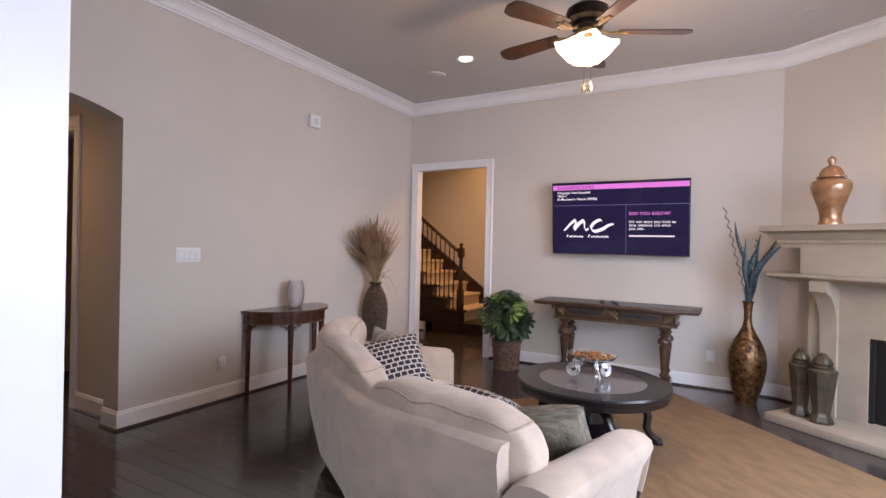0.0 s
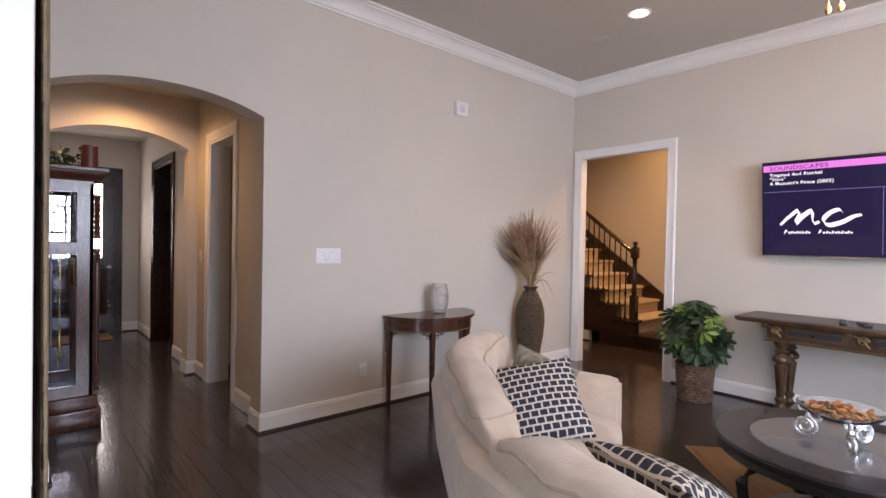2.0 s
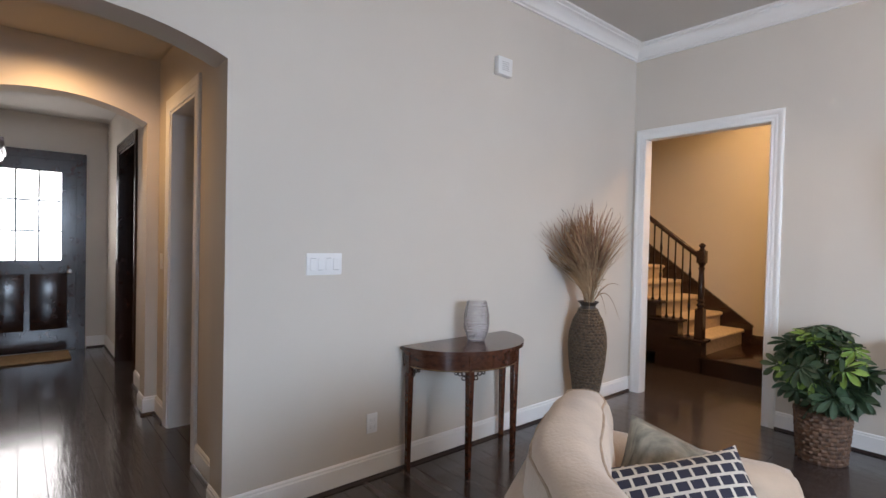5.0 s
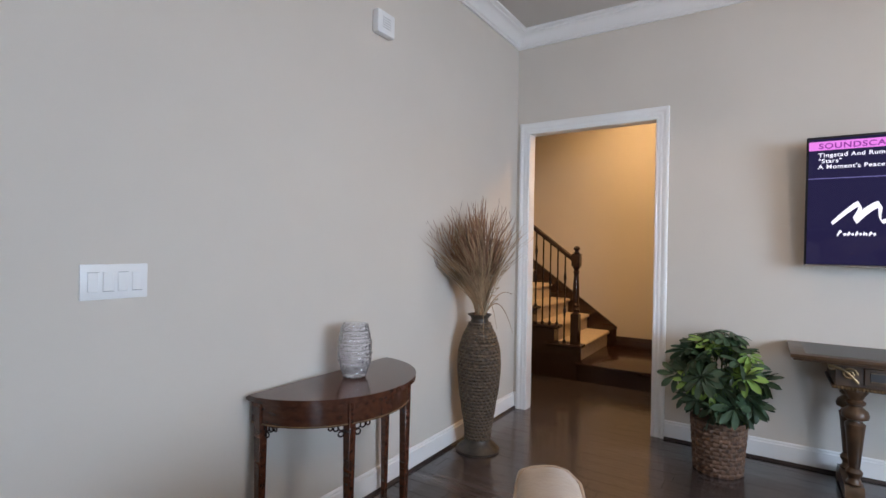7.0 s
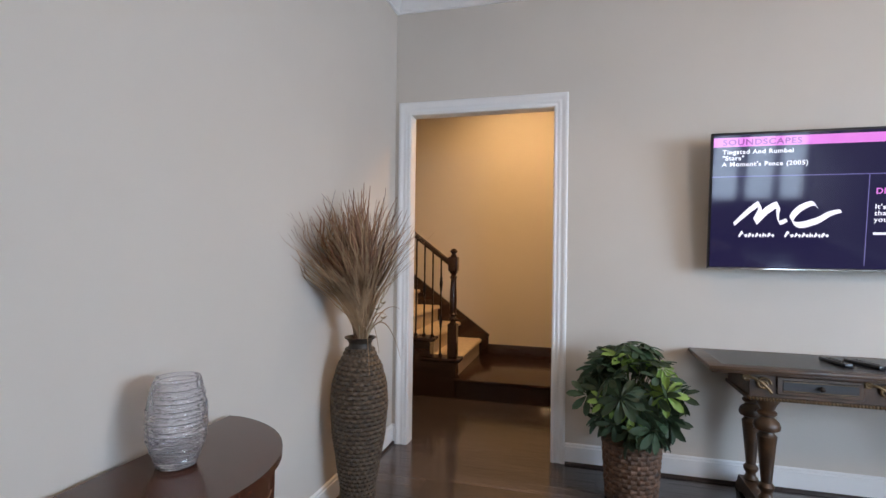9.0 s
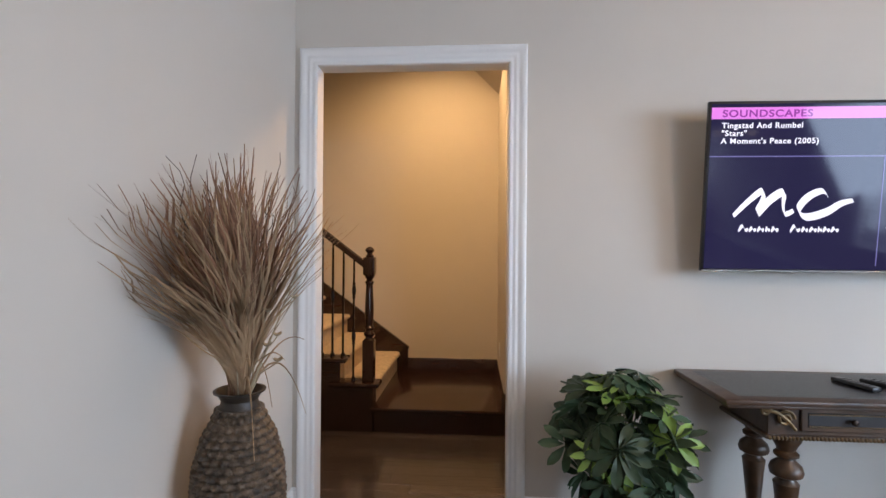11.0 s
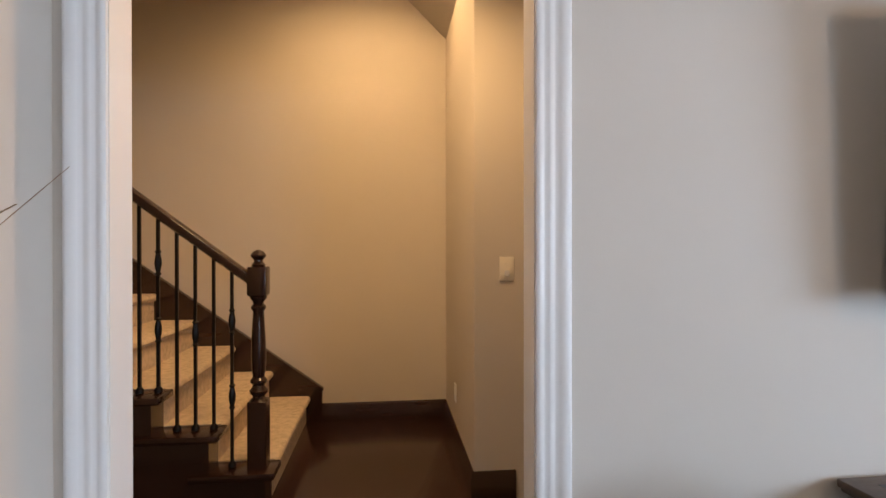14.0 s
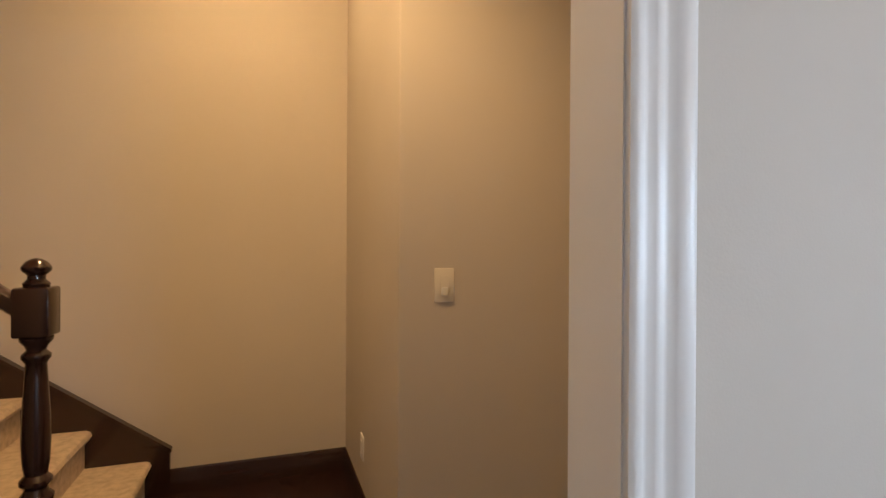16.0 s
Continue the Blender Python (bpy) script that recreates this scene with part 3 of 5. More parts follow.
plate("switch_plate", 0.08, 0.12, 1, (-5.66, PN, 1.22), 0, M_PLASTIC, "white switch plate in the passage", "light switch")
ch = thing("door_chime", "small white square chime box high on the wall", "door chime", (XW, 4.385, 2.695), 90)
part("housing", boxed(-0.075, -0.045, -0.065, 0.075, 0, 0.065, 0.008, 2), M_PLASTIC, ch)
for i in range(5):
    part("slot", boxed(-0.035, -0.0462, -0.03 + i * 0.014, 0.035, -0.0445, -0.026 + i * 0.014), material("grey_slot", (0.55, 0.55, 0.56), 0.6, bump=0) if i == 0 else bpy.data.materials["grey_slot"], ch, smooth=False)


def downlight(x, y, z, label):
    d = thing("recessed_light", label, "ceiling light", (x, y, z))
    part("trim_ring", lathed([(0.062, -0.002), (0.095, -0.004), (0.098, -0.010), (0.085, -0.014), (0.064, -0.006)], 32), M_PLASTIC, d)
    part("lamp_face", lathed([(0.001, -0.016), (0.066, -0.0145), (0.066, -0.0005), (0.001, -0.0005)], 28), M_CAN, d, "glowing warm lamp face", smooth=False)


downlight(-2.348, 5.017, CEIL, "lit round recessed ceiling light with white trim")
downlight(1.25, 4.95, CEIL, "lit round recessed ceiling light with white trim")
downlight(-3.18, 8.14, 3.64, "lit round recessed light in the stairwell ceiling")
for x, y in ((-2.868, 5.312), (0.535, 5.40)):
    sp = thing("ceiling_speaker", "flat round white speaker grille in the ceiling", "speaker", (x, y, CEIL))
    part("grille", lathed([(0.001, -0.012), (0.085, -0.011), (0.105, -0.006), (0.108, 0)], 32), M_CEIL, sp)

# ---- ceiling fan ----
fan = thing("ceiling_fan", "bronze ceiling fan with walnut blades and lit glass shades", "ceiling fan", (-0.82, 3.82, 0))
part("canopy", lathed([(0.03, 3.26), (0.06, 3.29), (0.075, 3.32), (0.078, CEIL)], 24), M_BRONZE, fan)
part("downrod", lathed([(0.013, 3.0), (0.013, 3.28)], 12), M_BRONZE, fan)
part("motor", lathed([(0.03, 3.03), (0.09, 3.02), (0.135, 2.99), (0.145, 2.95), (0.14, 2.92), (0.10, 2.90), (0.105, 2.885), (0.10, 2.87), (0.06, 2.86)], 32), M_BRONZE, fan)
part("light_fitter", lathed([(0.06, 2.86), (0.065, 2.845), (0.05, 2.835), (0.075, 2.82), (0.075, 2.80), (0.03, 2.785)], 24), M_GILT, fan)
bm = bmesh.new()
prism(bm, [(0.20, -0.055), (0.60, -0.072), (0.655, -0.055), (0.675, 0.0), (0.655, 0.055), (0.60, 0.072), (0.20, 0.055)], "z", 0, 0.009)
blade = part("blade", bm, M_BLADE, fan, smooth=False)
blade_mesh = blade.data
bm = bmesh.new()
tube(bm, [(0.09, 0, 0.012), (0.14, 0, -0.006), (0.19, 0.02, -0.004), (0.245, 0.03, -0.003)], 0.009, 6)
tube(bm, [(0.14, 0, -0.006), (0.19, -0.02, -0.004), (0.245, -0.03, -0.003)], 0.009, 6)
tube(bm, [(0.17, 0, -0.004), (0.27, 0, -0.004)], 0.008, 6)
iron = part("blade_iron", bm, M_GILT, fan)
for k in range(5):
    for src, first in ((blade, k == 0), (iron, k == 0)):
        ob = src if first else new(src.name.split(".")[0], src.data)
        ob.parent = fan
        ob.matrix_local = pose(0, 0, 2.845, 0, 0, 25 + 72 * k) @ pose(0, 0, 0, 12, 1, 0)
shade = lathed([(0.028, 0.0), (0.045, -0.02), (0.060, -0.06), (0.076, -0.10), (0.098, -0.128), (0.100, -0.132), (0.092, -0.126), (0.066, -0.09), (0.05, -0.05), (0.03, -0.012)], 24, wobble=lambda a, z: 1 + (0.09 * math.sin(6 * a) if z < -0.09 else 0))
sh = part("shade", shade, M_LAMP, fan, "lit frosted tulip glass shade")
for k in range(4):
    ob = sh if k == 0 else new("shade", sh.data)
    ob.parent = fan
    ob.matrix_local = pose(0, 0, 2.815, 0, 0, 20 + 90 * k) @ pose(0.045, 0, -0.01, 0, -42, 0)
for dx in (-0.02, 0.025):
    part("pull_chain", tube(bmesh.new(), [(dx, 0.02, 2.76), (dx, 0.02, 2.50)], 0.0015, 5), M_BRASS, fan)
    part("chain_fob", lathed([(0.004, 2.50), (0.012, 2.485), (0.013, 2.47), (0.005, 2.455)], 10, cx=dx, cy=0.02), M_GILT, fan)

# ---- half-moon table and crystal vase ----
hm = thing("half_moon_table", "mahogany half-moon table with tapered legs against the wall", "table", (XW + 0.022, 3.985, 0), 0)


def half_disc(r, d, n=26):
    return [(d * math.cos(a), r * math.sin(a)) for a in [(-math.pi / 2) + math.pi * i / n for i in range(n + 1)]]


bm = prism(bmesh.new(), half_disc(0.468, 0.445), "z", 0.752, 0.776)
bmesh.ops.bevel(bm, geom=[e for e in bm.edges if abs(e.verts[0].co.z - e.verts[1].co.z) < 1e-5], offset=0.006, segments=2, affect="EDGES")
part("tabletop", bm, M_MAHOG, hm)
part("apron", prism(bmesh.new(), half_disc(0.438, 0.415), "z", 0.649, 0.753), M_MAHOG, hm)
part("inlay_line", prism(bmesh.new(), half_disc(0.440, 0.417), "z", 0.652, 0.657), M_GILT, hm, "thin pale inlay line")
for a in (-84, -28, 28, 84):
    lx, ly = 0.395 * math.cos(radians(a)), 0.424 * math.sin(radians(a))
    lx = max(lx, 0.03)
    bm = bmesh.new()
    lo, hi = 0.014, 0.022
    vs = [bm.verts.new((lx + sx * r, ly + sy * r, z)) for z, r in ((0, lo), (0.751, hi)) for sx, sy in ((-1, -1), (1, -1), (1, 1), (-1, 1))]
    for f in ((0, 3, 2, 1), (4, 5, 6, 7), (0, 1, 5, 4), (1, 2, 6, 5), (2, 3, 7, 6), (3, 0, 4, 7)):
        bm.faces.new([vs[i] for i in f])
    bmesh.ops.bevel(bm, geom=list(bm.edges), offset=0.003, segments=1, affect="EDGES")
    part("leg", bm, M_MAHOG, hm)
    for s in (-1, 1):
        if abs(a) > 80 and s * a > 0:
            continue
        bm = bmesh.new()
        tx, ty = -math.sin(radians(a)) * s, math.cos(radians(a)) * s
        for k, (o, z, r) in enumerate(((0.035, 0.639, 0.016), (0.06, 0.636, 0.012), (0.038, 0.609, 0.012), (0.085, 0.640, 0.009))):
            pts = [(lx + tx * (o + r * math.cos(q)), ly + ty * (o + r * math.cos(q)), z + r * math.sin(q)) for q in [2 * math.pi * i / 10 for i in range(11)]]
            tube(bm, pts, 0.004, 5)
        part("fretwork_bracket", bm, M_DARK, hm, "pierced dark corner bracket")

cv = thing("crystal_vase", "textured clear crystal vase on the half-moon table", "vase", (-3.652, 4.022, 0.7765))
prof = []
for i in range(61):
    z = 0.262 * i / 60
    r = 0.049 + 0.014 * z / 0.262 + 0.029 * math.sin(math.pi * (z / 0.262) ** 0.85)
    prof.append((r + 0.0016 * math.sin(i * 2.4), z))
inner = [(max(r - 0.008, 0.004), z) for r, z in prof if z > 0.02][::-1]
M_CRYSTAL = clear_glass("cut_crystal", (0.97, 0.97, 1.0), 0.10)
M_CRYSTAL.node_tree.nodes["Principled BSDF"].inputs["Transmission Weight"].default_value = 0.93
part("body", lathed(prof + inner + [(0.003, 0.022)], 64, wobble=lambda a, z: 1 + 0.034 * math.sin(9 * a + 3 * math.sin(60 * z)) * math.sin(75 * z + 2 * math.sin(5 * a))), M_CRYSTAL, cv)
part("foot", lathed([(0.05, -0.0005), (0.057, 0.004), (0.052, 0.012), (0.002, 0.013)], 40), M_CRYSTAL, cv)

# ---- woven floor vase with dried grasses ----
M_WOVEN = material("dark_woven_fibre", (0.15, 0.10, 0.062), 0.40, scale=46, vary=0.40, bump=0.7, fine=160)
M_WOVENRIM = material("dark_rattan_rim", (0.06, 0.043, 0.03), 0.45, scale=20, vary=0.3)
wv = thing("woven_vase", "tall dark woven seagrass floor vase", "floor vase", (-3.636, 5.285, 0))
part("foot", lathed([(0.150, 0.0), (0.152, 0.012), (0.135, 0.03), (0.10, 0.055), (0.088, 0.085), (0.080, 0.085), (0.001, 0.02)], 36), M_WOVENRIM, wv)
knots = [(0.085, 0.088), (0.15, 0.088), (0.30, 0.112), (0.45, 0.135), (0.60, 0.146), (0.70, 0.140), (0.80, 0.115), (0.87, 0.082), (0.90, 0.070)]
prof = []
N = 330
for i in range(N):
    z = 0.085 + (0.90 - 0.085) * i / (N - 1)
    for (z0, r0), (z1, r1) in zip(knots, knots[1:]):
        if z0 <= z <= z1 + 1e-9:
            t = (z - z0) / (z1 - z0)
            t = t * t * (3 - 2 * t) * 0.4 + t * 0.6
            r = r0 + (r1 - r0) * t
            break
    prof.append((r + 0.008 * abs(math.sin(math.pi * (z - 0.085) / 0.0235)), z))
part("body", lathed(prof, 120, wobble=lambda a, z: 1 + 0.030 * math.sin(24 * a + math.pi * int((z - 0.085) / 0.0235) + 0.5 * math.sin(3 * a + 40 * z))), M_WOVEN, wv, "coiled and woven dark fibre")
part("neck", lathed([(0.071, 0.895), (0.062, 0.91), (0.060, 0.925), (0.072, 0.945), (0.084, 0.952), (0.085, 0.958), (0.076, 0.958), (0.055, 0.93), (0.052, 0.90), (0.002, 0.89)], 36), M_WOVENRIM, wv)

rng = random.Random(7)
M_STRAW = material("dried_straw", (0.52, 0.34, 0.19), 0.8, scale=6, vary=0.3, bump=0.2, each=0.1)
M_REED = material("dried_reddish_reed", (0.37, 0.195, 0.115), 0.8, scale=6, vary=0.3, bump=0.2)
M_PALE = material("pale_dried_pod", (0.55, 0.45, 0.30), 0.8, scale=20, vary=0.2, bump=0.2)
M_TWIG = material("grey_twig", (0.12, 0.085, 0.06), 0.8, scale=20, vary=0.3)
dg = thing("dried_grasses", "bunch of dried straw, reeds and curly twigs in the woven vase", "dried plants", (-3.636, 5.285, 0.90))


def blade_strip(bm, a, lean, length, width, wob):
    """One bent dried blade rising from the neck."""
    p = Vector((0.03 * math.cos(a + 2), 0.03 * math.sin(a + 2), -0.02))
    side = Vector((-math.sin(a + wob), math.cos(a + wob), 0))
    rows = []
    n = 11
    for i in range(n + 1):
        t = i / n
        out = lean * (0.35 * t + 0.65 * t * t)
        q = p + Vector((math.cos(a) * out * length, math.sin(a) * out * length, length * t * (1 - 0.25 * lean * t)))
        q += Vector((math.sin(7 * t + wob * 9), math.cos(6 * t + wob * 5), 0)) * 0.024 * t * t
        q += Vector((math.sin(19 * t + wob * 31), math.cos(17 * t + wob * 23), 0)) * 0.009 * t
        if q.y > 0:
            q.y *= 0.62
        if q.x > 0:
            q.x *= 0.84
        if q.x < -0.165:
            q.x = -0.165 + 0.02 * math.sin(q.z * 30)
        w = width * (1 - t) ** 0.6 + 0.0012
        tw = Vector((math.cos(3 * t + wob), math.sin(3 * t + wob), 0)).lerp(side, 0.6).normalized()
        rows.append([bm.verts.new(q + tw * w), bm.verts.new(q + Vector((tw.y, -tw.x, 0)) * w * 0.35), bm.verts.new(q - tw * w)])
    for r0, r1 in zip(rows, rows[1:]):
        for k in range(2):
            bm.faces.new((r0[k], r0[k + 1], r1[k + 1], r1[k]))
        bm.faces.new((r0[2], r0[0], r1[0], r1[2]))


for nm, mat, count, wd, lo, hi, label in (("straw", M_STRAW, 470, 0.0052, 0.50, 0.88, "long straw-coloured blades"), ("reeds", M_REED, 340, 0.0060, 0.56, 0.93, "reddish brown reeds")):
    bm = bmesh.new()
    for i in range(count):
        a = rng.uniform(0, 2 * math.pi)
        lean = rng.random() ** 0.7 * (0.62 if nm == "straw" else 0.48)
        if i % 3 == 0:
            a, lean = -1.7 + rng.uniform(-0.7, 0.7), lean * 1.3
        blade_strip(bm, a, lean, rng.uniform(lo, hi) * (1 - 0.12 * lean), wd * rng.uniform(0.6, 1.4), rng.uniform(-1, 1))
    ob = part(nm, bm, mat, dg, label)
    tagged(ob, kind="stuff")
for i in range(16):
    a = rng.uniform(0, 2 * math.pi)
    lean, ln = rng.uniform(0.2, 0.55), rng.uniform(0.66, 0.92)
    pts = []
    for k in range(22):
        t = k / 21
        c = 0.022 * t * t
        x = max(math.cos(a) * (0.55 if math.cos(a) > 0 else 1) * lean * ln * t ** 1.3 + c * math.sin(22 * t), -0.18)
        pts.append((x, math.sin(a) * lean * ln * t ** 1.3 + c * math.cos(20 * t + i), ln * t * (1 - 0.15 * lean)))
    part("curly_twig", tube(bmesh.new(), pts, 0.0028, 5, lambda t: 1 - 0.6 * t), M_TWIG, dg)
for i in range(7):
    a, r, z = rng.uniform(-2.0, 1.0), rng.uniform(0.10, 0.2), rng.uniform(0.16, 0.42)
    tip = Vector((math.cos(a) * r, math.sin(a) * r, z))
    bm = tube(bmesh.new(), [(0.02 * math.cos(a), 0.02 * math.sin(a), 0), tip * 0.55 + Vector((0, 0, 0.03)), tip], 0.0025, 5)
    for k in range(5):
        q = 1.257 * k
        d = Vector((math.cos(q) * 0.020, math.sin(q) * 0.020, 0.016 + 0.008 * math.sin(3 * k)))
        w = Vector((-math.sin(q), math.cos(q), 0)) * 0.009
        vs = [bm.verts.new(tip + p) for p in (Vector((0, 0, 0)), d * 0.6 + w, d, d * 0.6 - w, d * 0.6 - Vector((0, 0, 0.004)))]
        for f in ((0, 1, 2), (0, 2, 3), (0, 4, 1), (1, 4, 2), (2, 4, 3), (3, 4, 0)):
            bm.faces.new([vs[x] for x in f])
    part("dried_flower", bm, M_PALE, dg, "small pale dried flower")
for i in range(9):
    a = rng.uniform(-1.2, -0.2) if i % 2 else rng.uniform(0.6, 2.2)
    pts = [(math.cos(a) * (0.04 + 0.20 * t), math.sin(a) * (0.04 + 0.24 * t), 0.05 + 0.42 * t - 0.28 * t * t * (i % 3)) for t in [k / 10 for k in range(11)]]
    part("drooping_blade", tube(bmesh.new(), pts, 0.005, 4, lambda t: 1 - 0.8 * t), M_PALE if i % 3 == 0 else M_STRAW, dg)

# ---- staircase ----
RISE, RUN, TX0 = 0.190, 0.262, -3.628
st = thing("staircase", "dark stained staircase with a beige carpet runner and iron balusters", "staircase")
NST = 13
bm = boxed(TX0 + 0.0, LY, 0.0, HXE - 0.001, HB - 0.001, LZ - 0.03)
part("landing_riser", bm, M_DARK, st, smooth=False)
part("landing", boxed(TX0 - 0.03, LY - 0.028, LZ - 0.03, HXE, HB, LZ, 0.008, 2), M_DARK, st, "dark glossy landing boards")
YR0, YR1 = LY + 0.17, HB - 0.03
for k in range(1, NST + 1):
    x = TX0 - RUN * (k - 1)
    z0, z1 = LZ + RISE * (k - 1), LZ + RISE * k
    # carpeted step with a rounded nosing
    pr = [(x - RUN - 0.03, z0 + 0.0), (x - 0.012, z0), (x - 0.012, z1 - 0.05), (x + 0.012, z1 - 0.04), (x + 0.020, z1 - 0.022), (x + 0.012, z1 - 0.004), (x - 0.006, z1 + 0.004), (x - RUN - 0.03, z1 + 0.004)]
    part("carpet_step", prism(bmesh.new(), pr, "y", YR0 - 0.035 if k == 1 else YR0 - 0.04, YR1), M_CARPET, st, "beige carpeted step")
    # dark stepped string end with a capped tread
    part("string_block", boxed(x - RUN - 0.012, LY - 0.005, 0.0 if k < 3 else z0 - 0.42, x - 0.012, YR0 - 0.04, z1 - 0.035), M_DARK, st, smooth=False)
    part("tread_cap", boxed(x - RUN - 0.10, LY - 0.035, z1 - 0.036, x + 0.035, YR0 - 0.035, z1, 0.008, 2), M_DARK, st)
# wall string and the beige panel under the stairs
sl = RISE / RUN
xa, xb = -3.526, TX0 - RUN * NST
part("wall_string", prism(bmesh.new(), [(xa, LZ), (xa, 0.434), (xb, 0.434 + sl * (xa - xb)), (xb, 0.0)], "y", HB - 0.032, HB), M_DARK, st)
part("string_cap", prism(bmesh.new(), [(xa + 0.008, 0.424), (xa + 0.008, 0.444), (xb, 0.444 + sl * (xa - xb)), (xb, 0.424 + sl * (xa - xb))], "y", HB - 0.042, HB), M_DARK, st)
setting("wall_under_stairs", prism(bmesh.new(), [(-4.35, 0), (-4.35, 0.44), (-7.0, 0.44 + sl * 2.65), (-7.0, 0)], "y", LY, LY + 0.1), M_WALL, "beige wall under the stairs", "wall")
skirting("baseboard_under_stairs", [(-4.33, LY), (-7.0, LY)])
# dark skirting round the landing
DSK = [(0, 0), (0.02, 0), (0.02, 0.11), (0.014, 0.122), (0.014, 0.135), (0.006, 0.148), (0, 0.148)]
bm = moulding(bmesh.new(), [(-2.39, HF), (HXE, HF), (HXE, HB - 0.001), (xa, HB - 0.001)], [(o, z + 0.178) for o, z in DSK])
setting("baseboard_landing", bm, M_DARK, "dark stained skirting round the landing", "baseboard", True)
setting("baseboard_landing_end", boxed(HXE, HF - 0.02, 0, -2.39, HF, 0.183), M_DARK, "dark stained skirting below the landing", "baseboard")
# newel post
NX, NY = -3.685, LY + 0.058
bm = boxed(NX - 0.045, NY - 0.045, 0.38, NX + 0.045, NY + 0.045, 0.72, 0.004, 1)
part("newel_base", bm, M_DARK, st)
turn = [(0.043, 0.70), (0.030, 0.712), (0.030, 0.722), (0.042, 0.735), (0.044, 0.748), (0.032, 0.764), (0.028, 0.775), (0.040, 0.790), (0.040, 0.80), (0.028, 0.815), (0.033, 0.85), (0.036, 0.92), (0.034, 1.0), (0.028, 1.10), (0.026, 1.14), (0.036, 1.155), (0.036, 1.165), (0.024, 1.178), (0.028, 1.19), (0.040, 1.205), (0.042, 1.215), (0.03, 1.222)]
part("newel_shaft", lathed([(r, z + 0.02) for r, z in turn], 24, cx=NX, cy=NY), M_DARK, st, "turned newel shaft")
part("newel_block", boxed(NX - 0.046, NY - 0.046, 1.238, NX + 0.046, NY + 0.046, 1.382, 0.008, 2), M_DARK, st)
part("newel_cap", lathed([(0.03, 1.38), (0.034, 1.392), (0.022, 1.405), (0.022, 1.415), (0.036, 1.43), (0.037, 1.44), (0.026, 1.456), (0.012, 1.464), (0.004, 1.466)], 24, cx=NX, cy=NY), M_DARK, st)
# handrail
hx = [NX - 0.04, TX0 - RUN * NST]
hr = [(o, z) for o, z in ((-0.03, -0.02), (-0.034, 0.0), (-0.028, 0.022), (-0.012, 0.034), (0.012, 0.034), (0.028, 0.022), (0.034, 0.0), (0.03, -0.02), (0.018, -0.03), (-0.018, -0.03))]
bm = bmesh.new()
z0 = 1.320
a = [bm.verts.new((hx[0], NY + o, z0 + z)) for o, z in hr]
b = [bm.verts.new((hx[1], NY + o, z0 + z + sl * 1.04 * (hx[0] - hx[1]))) for o, z in hr]
for i in range(len(hr)):
    j = (i + 1) % len(hr)
    bm.faces.new((a[i], a[j], b[j], b[i]))
bm.faces.new(a)
bm.faces.new(b[::-1])
part("handrail", bm, M_DARK, st, "polished dark handrail")


def baluster(bm, x, zb, zt, kind):
    box(bm, x - 0.007, NY - 0.007, zb, x + 0.007, NY + 0.007, zt)
    lathe(bm, [(0.009, zb), (0.020, zb + 0.004), (0.020, zb + 0.018), (0.010, zb + 0.032)], 10, x, NY)
    for zc in ((0.36, 0.74) if kind == 0 else ((0.52,) if kind == 2 else ())):
        z = zb + (zt - zb) * zc
        lathe(bm, [(0.008, z - 0.065), (0.016, z - 0.055), (0.010, z - 0.045), (0.016, z - 0.018), (0.017, z), (0.016, z + 0.018), (0.010, z + 0.045), (0.016, z + 0.055), (0.008, z + 0.065)], 8, x, NY)


for i in range(34):
    x = -3.812 - 0.0862 * i
    k = 1 if i == 0 else 2 + (i - 1) // 3
    if k > NST:
        break
    bm = bmesh.new()
    baluster(bm, x, LZ + RISE * k, z0 - 0.02 + sl * 1.04 * (hx[0] - x), i % 4)
    part("baluster", bm, M_IRON, st, "wrought iron baluster")

# ---- plant in a basket ----
M_BASKET = material("brown_wicker", (0.19, 0.10, 0.058), 0.55, scale=30, vary=0.35, bump=0.5, fine=140)
bk = thing("wicker_basket", "round brown wicker basket holding a plant", "basket", (-2.185, 5.90, 0))
prof = []
for i in range(120):
    z = 0.33 * i / 119
    prof.append((0.138 + 0.022 * z / 0.33 + 0.006 * abs(math.sin(math.pi * z / 0.0275)), z))
part("body", lathed(prof, 60, wobble=lambda a, z: 1 + 0.038 * math.sin(20 * a + math.pi * int(z / 0.0275))), M_BASKET, bk, "woven wicker side")
bm = bmesh.new()
for off in (0, math.pi):
    pts = [(0.162 * math.cos(a), 0.162 * math.sin(a), 0.332 + 0.006 * math.sin(12 * a + off)) for a in [2 * math.pi * i / 72 for i in range(73)]]
    tube(bm, pts, 0.008, 6)
part("rim", bm, M_BASKET, bk, "braided rim")
part("soil", lathed([(0.001, 0.30), (0.15, 0.30), (0.15, 0.31), (0.001, 0.315)], 24), material("dark_soil", (0.02, 0.014, 0.01), 0.95, scale=40, vary=0.3, bump=0.6), bk)


def leaf_material(name, colour, light):
    m = material(name, colour, 0.48, scale=25, vary=0.18, bump=0.05, each=0.3)
    nt = m.node_tree
    b = nt.nodes["Principled BSDF"]
    old = b.inputs["Base Color"].links[0].from_socket
    info = nt.nodes.new("ShaderNodeObjectInfo")
    st2 = nt.nodes.new("ShaderNodeMath")
    st2.operation, st2.inputs[1].default_value = "GREATER_THAN", 0.83
    mx = nt.nodes.new("ShaderNodeMix")
    mx.data_type = "RGBA"
    mx.inputs[7].default_value = (*light, 1)
    nt.links.new(info.outputs["Random"], st2.inputs[0])
    nt.links.new(st2.outputs[0], mx.inputs[0])
    nt.links.new(old, mx.inputs[6])
